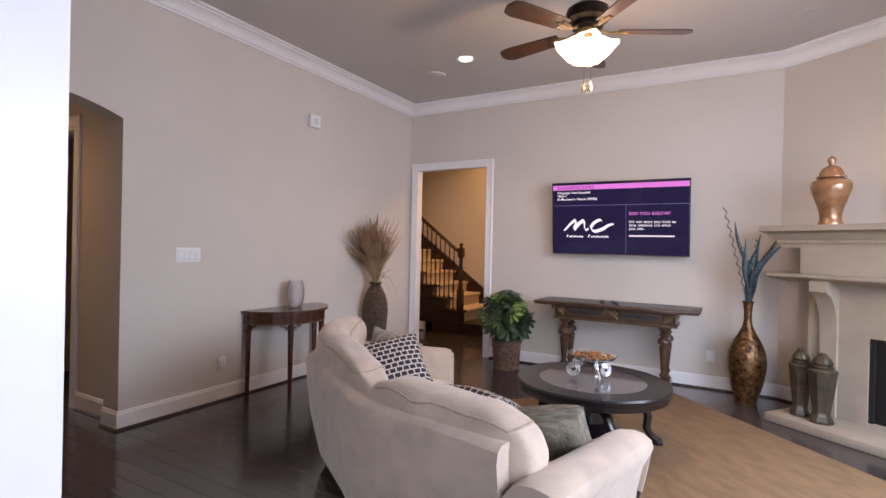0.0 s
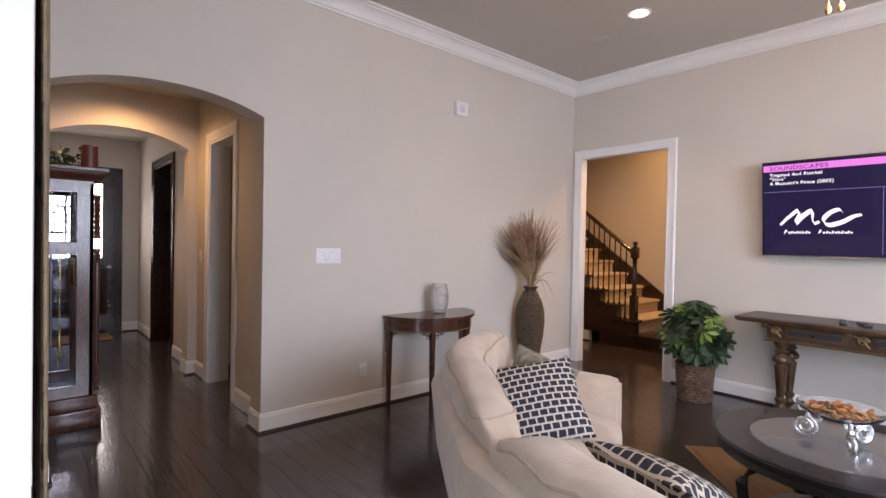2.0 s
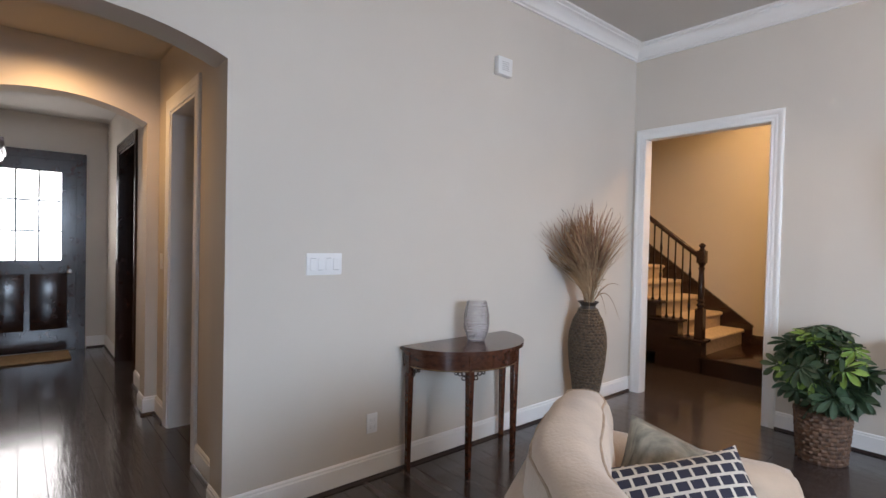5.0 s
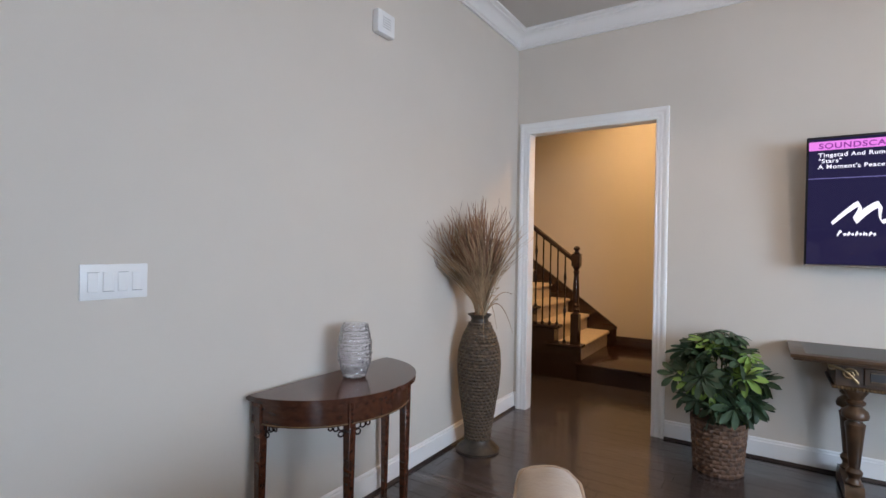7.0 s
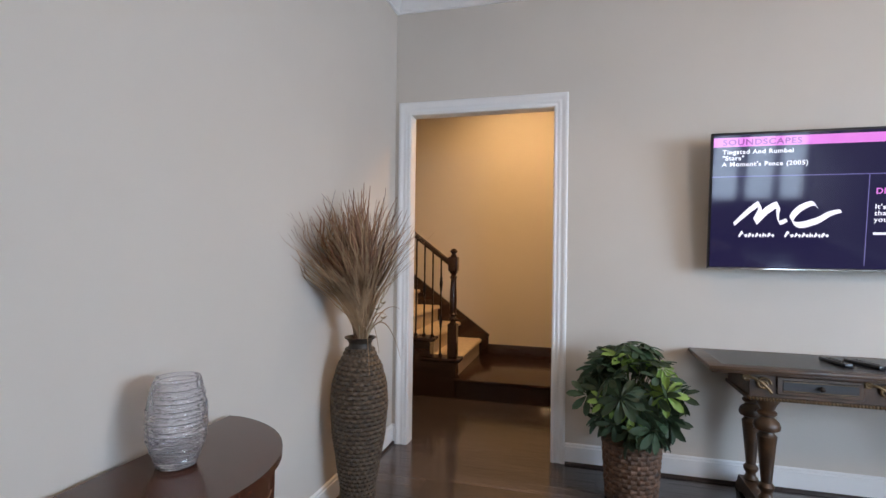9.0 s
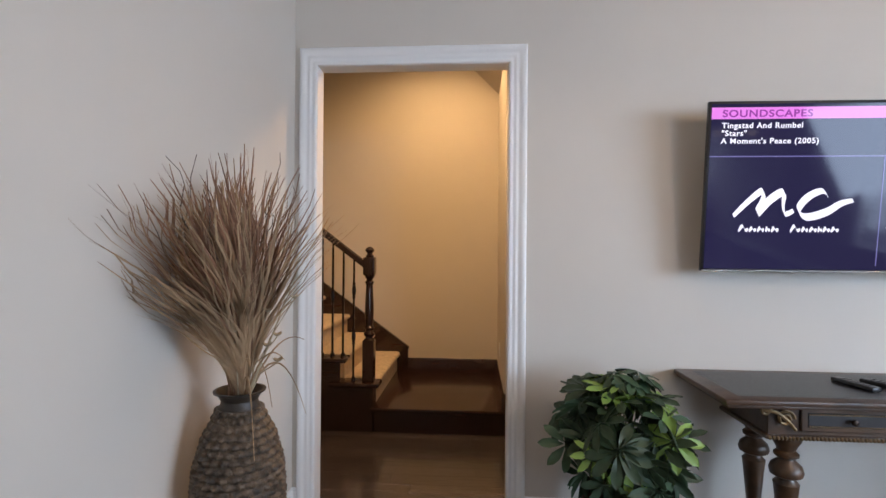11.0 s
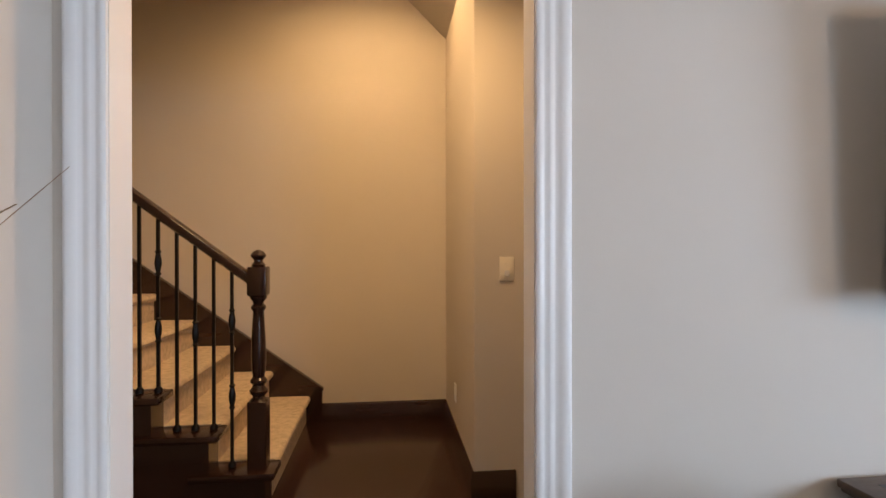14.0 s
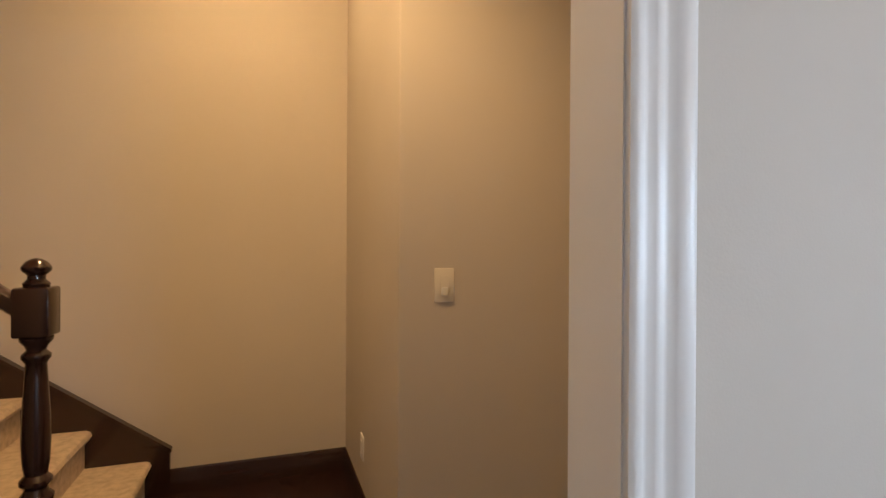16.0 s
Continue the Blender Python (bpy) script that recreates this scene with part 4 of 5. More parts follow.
    nt.links.new(mx.outputs[2], b.inputs["Base Color"])
    return m


M_LEAF = leaf_material("schefflera_leaf", (0.046, 0.085, 0.040), (0.20, 0.31, 0.06))


def rosette(n, ln, wd, droop):
    bm = bmesh.new()
    for k in range(n):
        a = 2 * math.pi * k / n + 0.15 * math.sin(k * 3.1)
        c, s = math.cos(a), math.sin(a)
        rows = []
        for i, (t, w) in enumerate(((0.10, 0.08), (0.35, 0.62), (0.62, 1.0), (0.86, 0.78), (1.0, 0.12))):
            r, z = ln * t, -droop * ln * t * t + 0.02 * ln
            rows.append([bm.verts.new((c * r - s * o * wd * w, s * r + c * o * wd * w, z + abs(o) * 0.006)) for o in (-1, 0, 1)])
        for r0, r1 in zip(rows, rows[1:]):
            for j in range(2):
                bm.faces.new((r0[j], r0[j + 1], r1[j + 1], r1[j]))
    return bm


pl = thing("potted_plant", "leafy green schefflera plant in the wicker basket", "houseplant", (-2.185, 5.90, 0.305))
rng = random.Random(11)
kinds = []
for n, ln, wd, dr in ((8, 0.108, 0.020, 0.35), (7, 0.095, 0.019, 0.60), (9, 0.115, 0.020, 0.22)):
    ob = part("leaf", rosette(n, ln, wd, dr), M_LEAF, pl)
    kinds.append(ob)
spots = []
for i in range(96):
    a = rng.uniform(0, 2 * math.pi)
    v = rng.random()
    z = 0.05 + 0.53 * v + 0.05 * (rng.random() - 0.5)
    rad = (0.115 + 0.155 * math.sin(math.pi * min(1, v * 1.05))) * (0.55 + 0.45 * rng.random() ** 0.5) * (1 - 0.35 * max(0, v - 0.7) / 0.3)
    x, y = rad * math.cos(a), rad * math.sin(a)
    if y > 0.19:
        y = 0.19 - 0.05 * rng.random()
    spots.append((x, y, z, a))
for i, (x, y, z, a) in enumerate(spots):
    src = kinds[i % 3]
    ob = src if i < 3 else new("leaf", src.data)
    ob.parent = pl
    tilt = 18 + 74 * min(1, math.hypot(x, y) / 0.28) * (1.05 - z / 0.75)
    ob.matrix_local = pose(x, y, z, 0, 0, math.degrees(a)) @ pose(0, 0, 0, rng.uniform(-14, 14), tilt, rng.uniform(0, 360)) @ Matrix.Scale(rng.uniform(0.8, 1.2), 4)
bm = bmesh.new()
for x, y, z, a in spots:
    tube(bm, [(x * 0.12, y * 0.12, 0), (x * 0.45, y * 0.45, z * 0.6), (x, y, z)], 0.0028, 4)
part("stalk", bm, material("green_stem", (0.07, 0.10, 0.03), 0.6), pl)

# ---- console table and remotes ----
CX, CY = -0.998, 6.02
ct = thing("console_table", "ornate gilt walnut console table with turned legs under the television", "console table", (CX, CY, 0))
bm = bmesh.new()
for z0, z1, e in ((0.800, 0.816, -0.012), (0.814, 0.838, 0.0)):
    box(bm, -0.815 - e, -0.285 - e, z0, 0.815 + e, 0.255, z1, 0.005, 2)
part("tabletop", bm, M_WALNUT, ct)
M_SLATE = material("black_leather_inset", (0.028, 0.027, 0.030), 0.35, scale=9, vary=0.15, bump=0.1)
part("top_inset", boxed(-0.725, -0.21, 0.836, 0.725, 0.19, 0.8395), M_SLATE, ct, "dark inset panel in the top", smooth=False)
part("inset_border", boxed(-0.74, -0.225, 0.836, 0.74, 0.205, 0.8388), M_BLACKWOOD, ct, smooth=False)
part("apron", boxed(-0.60, -0.19, 0.665, 0.60, 0.20, 0.800, 0.004, 1), M_WALNUT, ct)
part("apron_moulding", boxed(-0.615, -0.207, 0.652, 0.615, 0.20, 0.672, 0.006, 2), M_WALNUT, ct)
for i in range(76):
    if i == 0:
        ob = part("bead", boxed(-0.0052, -0.006, -0.0085, 0.0052, 0.004, 0.0085, 0.003, 1), M_GILT, ct)
        bead = ob.data
    else:
        ob = new("bead", bead)
        ob.parent = ct
    ob.matrix_local = pose(-0.60 + 0.016 * i, -0.209, 0.661)
for x0, x1 in ((-0.47, -0.075), (0.075, 0.47)):
    dr = part("drawer", boxed(x0, -0.203, 0.688, x1, -0.185, 0.785, 0.004, 1), M_WALNUT, ct)
    part("drawer_panel", boxed(x0 + 0.025, -0.206, 0.706, x1 - 0.025, -0.20, 0.768, 0.003, 1), M_SLATE, dr, "dark inset drawer front")
    bm = bmesh.new()
    n = 30
    for i in range(n + 1):
        x = x0 + 0.032 + (x1 - x0 - 0.064) * i / n
        for z in (0.712, 0.762):
            box(bm, x - 0.003, -0.2085, z - 0.003, x + 0.003, -0.205, z + 0.003)
    part("nail_heads", bm, M_GILT, dr, "rows of small gilt nail heads", smooth=False)["kind"] = "stuff"
    kb = part("knob", lathed([(0.006, 0), (0.007, 0.012), (0.014, 0.018), (0.013, 0.026), (0.005, 0.03)], 12), M_BRONZE, dr)
    kb.matrix_local = pose((x0 + x1) / 2, -0.206, 0.737, 90, 0, 0)


def scroll(x, s, y=-0.206):
    bm = bmesh.new()
    for cx, cz, r, turns, a0, sgn in ((x, 0.742, 0.036, 1.5, 0, 1), (x - s * 0.085, 0.772, 0.02, 1.3, 2.2, -1)):
        pts = []
        for i in range(26):
            t = i / 25
            a = a0 + sgn * s * turns * 2 * math.pi * t
            rr = r * (1 - 0.75 * t)
            pts.append((cx + rr * math.cos(a), y, cz + rr * math.sin(a)))
        tube(bm, pts, 0.0065, 6)
    pts = [(x - s * 0.10 + s * 0.14 * t, y, 0.775 - 0.085 * t + 0.03 * math.sin(3 * t)) for t in [i / 10 for i in range(11)]]
    tube(bm, pts, 0.008, 6)
    return bm


for x, s in ((-0.535, 1), (0.535, -1)):
    part("scroll_ornament", scroll(x, s), M_GILT, ct, "gilt carved scroll")
part("rosette_ornament", scroll(0.02, 1), M_GILT, ct, "gilt carved rosette")
legp = [(0.036, 0.105), (0.040, 0.115), (0.028, 0.13), (0.026, 0.145), (0.038, 0.165), (0.040, 0.18), (0.026, 0.20), (0.030, 0.24), (0.044, 0.40), (0.050, 0.452), (0.036, 0.466), (0.034, 0.474), (0.062, 0.488), (0.066, 0.506), (0.058, 0.530), (0.036, 0.548), (0.032, 0.556), (0.048, 0.570), (0.048, 0.580), (0.034, 0.592), (0.044, 0.615), (0.058, 0.638), (0.056, 0.655)]
for x in (-0.50, 0.50):
    for y in (-0.15, 0.10):
        part("leg", lathed(legp, 20, cx=x, cy=y), M_WALNUT, ct, "turned gilt walnut leg")
    bm = prism(bmesh.new(), [(-0.27, 0), (-0.25, 0.035), (-0.20, 0.055), (-0.17, 0.10), (0.17, 0.10), (0.20, 0.055), (0.22, 0.035), (0.23, 0), (0.16, 0), (0.13, 0.02), (-0.14, 0.02), (-0.18, 0)], "x", x - 0.045, x + 0.045)
    part("trestle_foot", bm, M_WALNUT, ct)
for x, y, tr in ((-1.13, 5.99, 12), (-1.00, 5.98, 24)):
    rc = thing("remote_control", "black remote control lying on the console table", "remote control", (x, y, 0.8397), tr)
    part("body", boxed(-0.024, -0.10, 0, 0.024, 0.10, 0.022, 0.006, 2), M_BEZEL, rc)
    for i in range(6):
        for j in (-1, 0, 1):
            part("button", boxed(j * 0.013 - 0.004, -0.07 + i * 0.024, 0.021, j * 0.013 + 0.004, -0.062 + i * 0.024, 0.0235), M_SHADOWGAP, rc, smooth=False)

# ---- rug ----
rg = thing("area_rug", "plain tan woven area rug on the dark floor", "rug", (-0.47, 5.93, 0.0), -46)
part("rug_field", boxed(0, -1.75, 0.0, 3.0, 0, 0.014, 0.006, 2), M_RUG, rg)
part("border", boxed(-0.03, -1.78, 0.0, 3.03, 0.03, 0.008, 0.003, 1), M_RUG, rg, "bound tan edge")

# ---- round coffee table ----
TCX, TCY, TZ = -0.805, 4.14, 0.474
cf = thing("coffee_table", "round black coffee table with a smoked glass centre", "coffee table", (TCX, TCY, 0))
part("tabletop", lathed([(0.33, TZ - 0.080), (0.500, TZ - 0.086), (0.518, TZ - 0.076), (0.520, TZ - 0.046), (0.528, TZ - 0.040), (0.533, TZ - 0.012), (0.525, TZ), (0.37, TZ), (0.37, TZ - 0.012), (0.33, TZ - 0.012)], 72), M_BLACKWOOD, cf)
M_SMOKE = material("smoked_glass", (0.11, 0.10, 0.105), 0.06, scale=3, vary=0.05, bump=0, spec=0.7)
part("glass_centre", lathed([(0.002, TZ - 0.012), (0.369, TZ - 0.012), (0.369, TZ - 0.002), (0.002, TZ - 0.002)], 64), M_SMOKE, cf, "grey glass inset", smooth=False)
part("pedestal", lathed([(0.28, 0.06), (0.30, 0.08), (0.20, 0.12), (0.10, 0.18), (0.09, 0.30), (0.16, 0.34), (0.30, 0.392)], 32), M_BLACKWOOD, cf)
for k in range(4):
    a = radians(30 + 90 * k)
    c, s = math.cos(a), math.sin(a)
    bm = bmesh.new()
    tube(bm, [(c * r, s * r, z) for r, z in ((0.12, 0.30), (0.25, 0.33), (0.36, 0.30), (0.41, 0.22), (0.40, 0.13), (0.44, 0.06), (0.50, 0.03))], 0.032, 8, lambda t: 1.1 - 0.3 * t)
    lathe(bm, [(0.02, 0), (0.04, 0.006), (0.042, 0.03), (0.025, 0.05)], 12, c * 0.48, s * 0.48)
    part("leg", bm, M_BLACKWOOD, cf, "curved black leg")

bw = thing("glass_bowl", "shallow clear glass bowl of potpourri on a silver scroll stand", "bowl", (-0.795, 4.09, TZ + 0.0005))
part("bowl", lathed([(0.03, 0.135), (0.10, 0.145), (0.155, 0.172), (0.172, 0.192), (0.176, 0.192), (0.158, 0.168), (0.10, 0.140), (0.03, 0.129)][::-1], 40), M_GLASS, bw)
M_POT = material("potpourri", (0.36, 0.12, 0.05), 0.8, scale=60, vary=0.4, bump=0.6, colour2=(0.30, 0.22, 0.08), each=0.4)
rng = random.Random(3)
for i in range(46):
    a, r = rng.uniform(0, 6.28), 0.135 * rng.random() ** 0.5
    if i == 0:
        bm = bmesh.new()
        bmesh.ops.create_icosphere(bm, subdivisions=1, radius=0.022)
        for v in bm.verts:
            v.co *= 0.8 + 0.4 * rng.random()
        ob = part("petal", bm, M_POT, bw)
        pet = ob.data
    else:
        ob = new("petal", pet)
        ob.parent = bw
    ob.matrix_local = pose(r * math.cos(a), r * math.sin(a), 0.165 + 0.02 * rng.random(), rng.uniform(0, 180), rng.uniform(0, 180), 0) @ Matrix.Diagonal((1, 0.8, 0.5, 1))
for k in range(3):
    a = radians(178 + 120 * k)
    c, s = math.cos(a), math.sin(a)
    pts = []
    for i in range(30):
        t = i / 29
        q = 4.2 * math.pi * t
        rr = 0.054 * (1 - 0.72 * t)
        pts.append((c * (0.140 + rr * math.cos(q + 1.6)), s * (0.140 + rr * math.cos(q + 1.6)), 0.0635 + rr * math.sin(q + 1.6)))
    bm = tube(bmesh.new(), pts, 0.0085, 8)
    pts = [(c * (0.095 + 0.032 * math.cos(q)), s * (0.095 + 0.032 * math.cos(q)), 0.132 + 0.030 * math.sin(q)) for q in [2 * math.pi * i / 16 for i in range(17)]]
    tube(bm, pts, 0.008, 8)
    part("scroll_leg", bm, M_SATIN, bw, "polished silver scroll")

# ---- curved sofa ----
SP = [(-2.60, 3.42), (-2.28, 2.79), (-1.445, 2.225), (-0.655, 2.065)]


def inset(path, d):
    out = []
    n = len(path)
    for i, p in enumerate(path):
        p = Vector(p)
        d0 = (p - Vector(path[i - 1])).normalized() if i else None
        d1 = (Vector(path[i + 1]) - p).normalized() if i < n - 1 else d0
        d0 = d0 or d1
        n0, n1 = Vector((-d0.y, d0.x)), Vector((-d1.y, d1.x))
        m = (n0 + n1).normalized()
        out.append(p + m * d / max(m.dot(n0), 0.3))
    return out


def soften(bm, amount, size, seed):
    for v in bm.verts:
        v.co += Vector(noise.noise_vector(v.co * size + Vector((seed, seed, seed)))) * amount


def along(pts, s):
    """The point at the share s of a plan path, rounding its corners a little."""
    def raw(q):
        x = min(max(q, 0), 1) * (len(pts) - 1)
        k = min(int(x), len(pts) - 2)
        return pts[k].lerp(pts[k + 1], x - k)
    return (raw(s - 0.07) + raw(s) * 2 + raw(s + 0.07)) / 4 if 0.08 < s < 0.92 else raw(s)


def on_pad(quad, z0, z1, lean, puff, u, fall=0.0):
    """Where a point of the unit cube lies on a soft cushion between two plan paths."""
    outer, inner = quad
    big = max(abs(u.x), abs(u.y), abs(u.z), 1e-6)
    u = u * (big / (abs(u.x) ** 5 + abs(u.y) ** 5 + abs(u.z) ** 5) ** (1 / 5))
    s, t, q = (u.x + 1) / 2, (u.y + 1) / 2, (u.z + 1) / 2
    po, pi2 = along(outer, s), along(inner, s)
    out = (po - pi2).normalized()
    p = po.lerp(pi2, t) - out * (puff * ((1 - u.x ** 2) * (1 - u.z ** 2)) * (-1 if u.y < 0 else 1)) + out * lean * q
    return Vector((p.x, p.y, z0 + (z1 - 0.085 * s * fall - z0) * q + puff * 0.8 * (1 - u.x ** 2) * (1 - u.y ** 2) * (1 if u.z > 0 else 0)))


def ruffle(p, seed):
    p = p + Vector(noise.noise_vector(p * 6.0 + Vector((seed, seed, seed)))) * 0.019
    return p + Vector(noise.noise_vector(p * 19.0 + Vector((seed, seed, seed)))) * 0.005


def pad(quad, z0, z1, lean=0.0, puff=0.02, seed=0, fall=0.0):
    bm = bmesh.new()
    bmesh.ops.create_cube(bm, size=2)
    bmesh.ops.subdivide_edges(bm, edges=bm.edges, cuts=15, use_grid_fill=True)
    for v in bm.verts:
        v.co = ruffle(on_pad(quad, z0, z1, lean, puff, v.co, fall), seed)
    return bm


def seam(quad, z0, z1, lean, puff, seed, fall=0.0):
    """Piping sewn round the upper edge of a cushion."""
    ring = [(-1 + 2 * i / 20, -1) for i in range(20)] + [(1, -1 + 2 * i / 6) for i in range(6)]
    ring = ring + [(-x, -y) for x, y in ring]
    pts = [ruffle(on_pad(quad, z0, z1, lean, puff, Vector((x, y, 1)), fall), seed) for x, y in ring]
    return tube(bmesh.new(), pts + pts[:1], 0.0055, 6)


so = thing("curved_sofa", "beige chenille curved sofa with loose back cushions", "sofa")
bm = moulding(bmesh.new(), SP, [(0.10, 0.07), (0.035, 0.35), (0.0, 0.66), (0.008, 0.695), (0.035, 0.715), (0.085, 0.715), (0.115, 0.695), (0.13, 0.66), (0.16, 0.30), (0.16, 0.07)])
bmesh.ops.subdivide_edges(bm, edges=[e for e in bm.edges if e.calc_length() > 0.5], cuts=10, use_grid_fill=True)
soften(bm, 0.006, 5.0, 2)
part("back_shell", bm, M_SOFA, so, "upholstered outer back")
bm = moulding(bmesh.new(), SP, [(0.15, 0.08), (0.15, 0.27), (0.90, 0.27), (0.91, 0.25), (0.91, 0.08)])
part("seat_base", bm, M_SOFA, so)
a1, b1 = inset(SP, 0.24), inset(SP, 0.94)
a2, b2 = inset(SP, 0.085), inset(SP, 0.285)
a2[3], b2[3] = a2[3] + Vector((0.07, -0.01)), b2[3] + Vector((0.07, -0.01))
for lo, hi, top, fall in ((0, 3, 0.888, 0.95), (2, 4, 0.805, 0.3)):
    part("seat_cushion", pad((a1[lo:hi], b1[lo:hi]), 0.265, 0.42, 0, 0.012, lo), M_SOFA, so)
    shape = ((a2[lo:hi], b2[lo:hi]), 0.40, top, 0.03, 0.026, 10 + lo, fall)
    part("back_cushion", pad(*shape), M_SOFA, so, "plump beige back cushion")
    part("piping", seam(*shape), M_PIPE, so)
# rolled arms
for end, sgn in ((0, -1), (3, 1)):
    p = Vector(SP[end])
    q = Vector(SP[1 if end == 0 else 2])
    tdir = (p - q).normalized()
    ndir = Vector((-tdir.y, tdir.x)) * sgn
    prof = [(0.02, 0.08), (0.15, 0.08), (0.16, 0.30), (0.19, 0.42), (0.225, 0.49), (0.24, 0.53), (0.23, 0.565), (0.19, 0.585), (0.14, 0.59), (0.08, 0.578), (0.03, 0.545), (0.0, 0.50), (0.0, 0.30)]
    bm = bmesh.new()
    rows = []
    for j in range(13):
        d = 0.02 + 0.90 * j / 12
        k = 1.0 if 0 < j < 12 else 0.93
        lift = 0.045 * (1 - j / 12)
        rows.append([bm.verts.new((*(p + tdir * (0.12 + (o - 0.12) * k) + ndir * d), 0.36 + (z - 0.36) * k + (lift if z > 0.4 else 0))) for o, z in prof])
    for r0, r1 in zip(rows, rows[1:]):
        for i in range(len(prof)):
            j = (i + 1) % len(prof)
            bm.faces.new((r0[i], r0[j], r1[j], r1[i]))
    bm.faces.new(rows[0])
    bm.faces.new(rows[-1][::-1])
    bmesh.ops.bevel(bm, geom=list({e for v in rows[-1] for e in v.link_edges if all(w in rows[-1] for w in e.verts)}), offset=0.02, segments=2, affect="EDGES")
    soften(bm, 0.006, 7.0, 4)
    part("arm", bm, M_SOFA, so, "rolled sofa arm")
for d, i in ((0.2, 0), (0.2, 3), (0.85, 0), (0.85, 3), (0.2, 1), (0.2, 2)):
    p = inset(SP, d)[i]
    part("foot", lathed([(0.02, 0.0), (0.03, 0.08), (0.001, 0.081)], 10, cx=p.x, cy=p.y), M_BLACKWOOD, so)

# ---- throw pillows ----
M_GEO = bpy.data.materials.new("navy_cream_geometric")
M_GEO.use_nodes = True
gn = M_GEO.node_tree
gb = gn.nodes["Principled BSDF"]
gc = gn.nodes.new("ShaderNodeTexCoord")
gbr = gn.nodes.new("ShaderNodeTexBrick")
gbr.offset, gbr.squash = 0.5, 1.0
gbr.inputs["Color1"].default_value = gbr.inputs["Color2"].default_value = (0.018, 0.018, 0.035, 1)
gbr.inputs["Mortar"].default_value = (0.52, 0.47, 0.40, 1)
gbr.inputs["Scale"].default_value = 1.0
gbr.inputs["Mortar Size"].default_value = 0.0048
gbr.inputs["Brick Width"].default_value = 0.046
gbr.inputs["Row Height"].default_value = 0.036
gmp = gn.nodes.new("ShaderNodeMapping")
gmp.inputs["Rotation"].default_value = (radians(90), 0, 0)
gn.links.new(gc.outputs["Object"], gmp.inputs[0])
gn.links.new(gmp.outputs[0], gbr.inputs[0])
gn.links.new(gbr.outputs[0], gb.inputs["Base Color"])
gb.inputs["Roughness"].default_value = 0.85
gnz = gn.nodes.new("ShaderNodeTexNoise")
gnz.inputs["Scale"].default_value = 220
gbp = gn.nodes.new("ShaderNodeBump")
gbp.inputs["Strength"].default_value, gbp.inputs["Distance"].default_value = 0.3, 0.01
gn.links.new(gnz.outputs[0], gbp.inputs["Height"])
gn.links.new(gbp.outputs[0], gb.inputs["Normal"])


def pillow(mat, w, h, label, m, seed):
    """A square pillow in its own x-z plane, puffed along y."""
    p = thing("throw_pillow", label, "pillow", group="pillows on the sofa")
    p.matrix_basis = m
    bm = bmesh.new()
    n = 16
    for side in (-1, 1):
        grid = []
        for i in range(n + 1):
            row = []
            for j in range(n + 1):
                u, v = 2 * i / n - 1, 2 * j / n - 1
                pinch = 1 - 0.07 * (1 - abs(v) ** 2) * abs(u) ** 3
                pinch2 = 1 - 0.07 * (1 - abs(u) ** 2) * abs(v) ** 3
                th = 0.075 * max(0, (1 - u * u) * (1 - v * v)) ** 0.42
                row.append(bm.verts.new((u * w / 2 * pinch, side * (th + 0.004), v * h / 2 * pinch2)))
            grid.append(row)
        for i in range(n):
            for j in range(n):
                bm.faces.new((grid[i][j], grid[i + 1][j], grid[i + 1][j + 1], grid[i][j + 1]))
    bmesh.ops.remove_doubles(bm, verts=bm.verts, dist=0.009)
    soften(bm, 0.006, 9, seed)
    part("cover", bm, mat, p)
    return p


def facing(at, normal, spin):
    """A pose whose -y axis points along normal, spun about it."""
    n = Vector(normal).normalized()
    x = n.cross(Vector((0, 0, 1))).normalized() * -1
    z = x.cross(-n).normalized()
    m = Matrix(((x.x, -n.x, z.x, 0), (x.y, -n.y, z.y, 0), (x.z, -n.z, z.z, 0), (0, 0, 0, 1)))
    return Matrix.Translation(at) @ m @ pose(0, 0, 0, 0, spin, 0)


pillow(M_GEO, 0.47, 0.47, "navy and cream geometric throw pillow against the sofa arm", facing((-1.92, 3.24, 0.575), (0.60, -0.70, 0.80), -14), 1)
pillow(M_SILK, 0.40, 0.38, "silvery green silk throw pillow behind the patterned one", facing((-2.10, 3.47, 0.572), (0.74, -0.60, 0.42), 24), 2)
pillow(M_GEO, 0.47, 0.47, "navy and cream geometric throw pillow slumped on the seat", facing((-1.07, 2.92, 0.545), (0.10, 0.45, 0.85), 6), 3)
pillow(M_SILK, 0.42, 0.33, "silvery green silk throw pillow beside the sofa arm", facing((-0.66, 2.58, 0.60), (-0.25, 0.75, 0.60), 16), 4)

# ---- fireplace across the corner: s along the wall, d out from it ----
fdir = (Vector(DIAG2) - Vector(DIAG)).normalized()
fp_turn = math.degrees(math.atan2(fdir.y, fdir.x))
fp = thing("fireplace", "cast stone fireplace with a moulded mantel across the corner", "fireplace", (*(Vector(DIAG) + fdir * 0.15 + Vector((fdir.y, -fdir.x)) * 0.17), 0), fp_turn)
FB = 0.169                                   # back of the fireplace, on the wall behind
FW = (Vector(DIAG2) - Vector(DIAG)).length - 0.20
FC = FW / 2


def mould_y(bm, s0, s1, prof):
    """Mantel moulding: profile (d, z) wrapped round three sides."""
    return moulding(bm, [(s1, FB), (s1, -0.16), (s0, -0.16), (s0, FB)], prof)


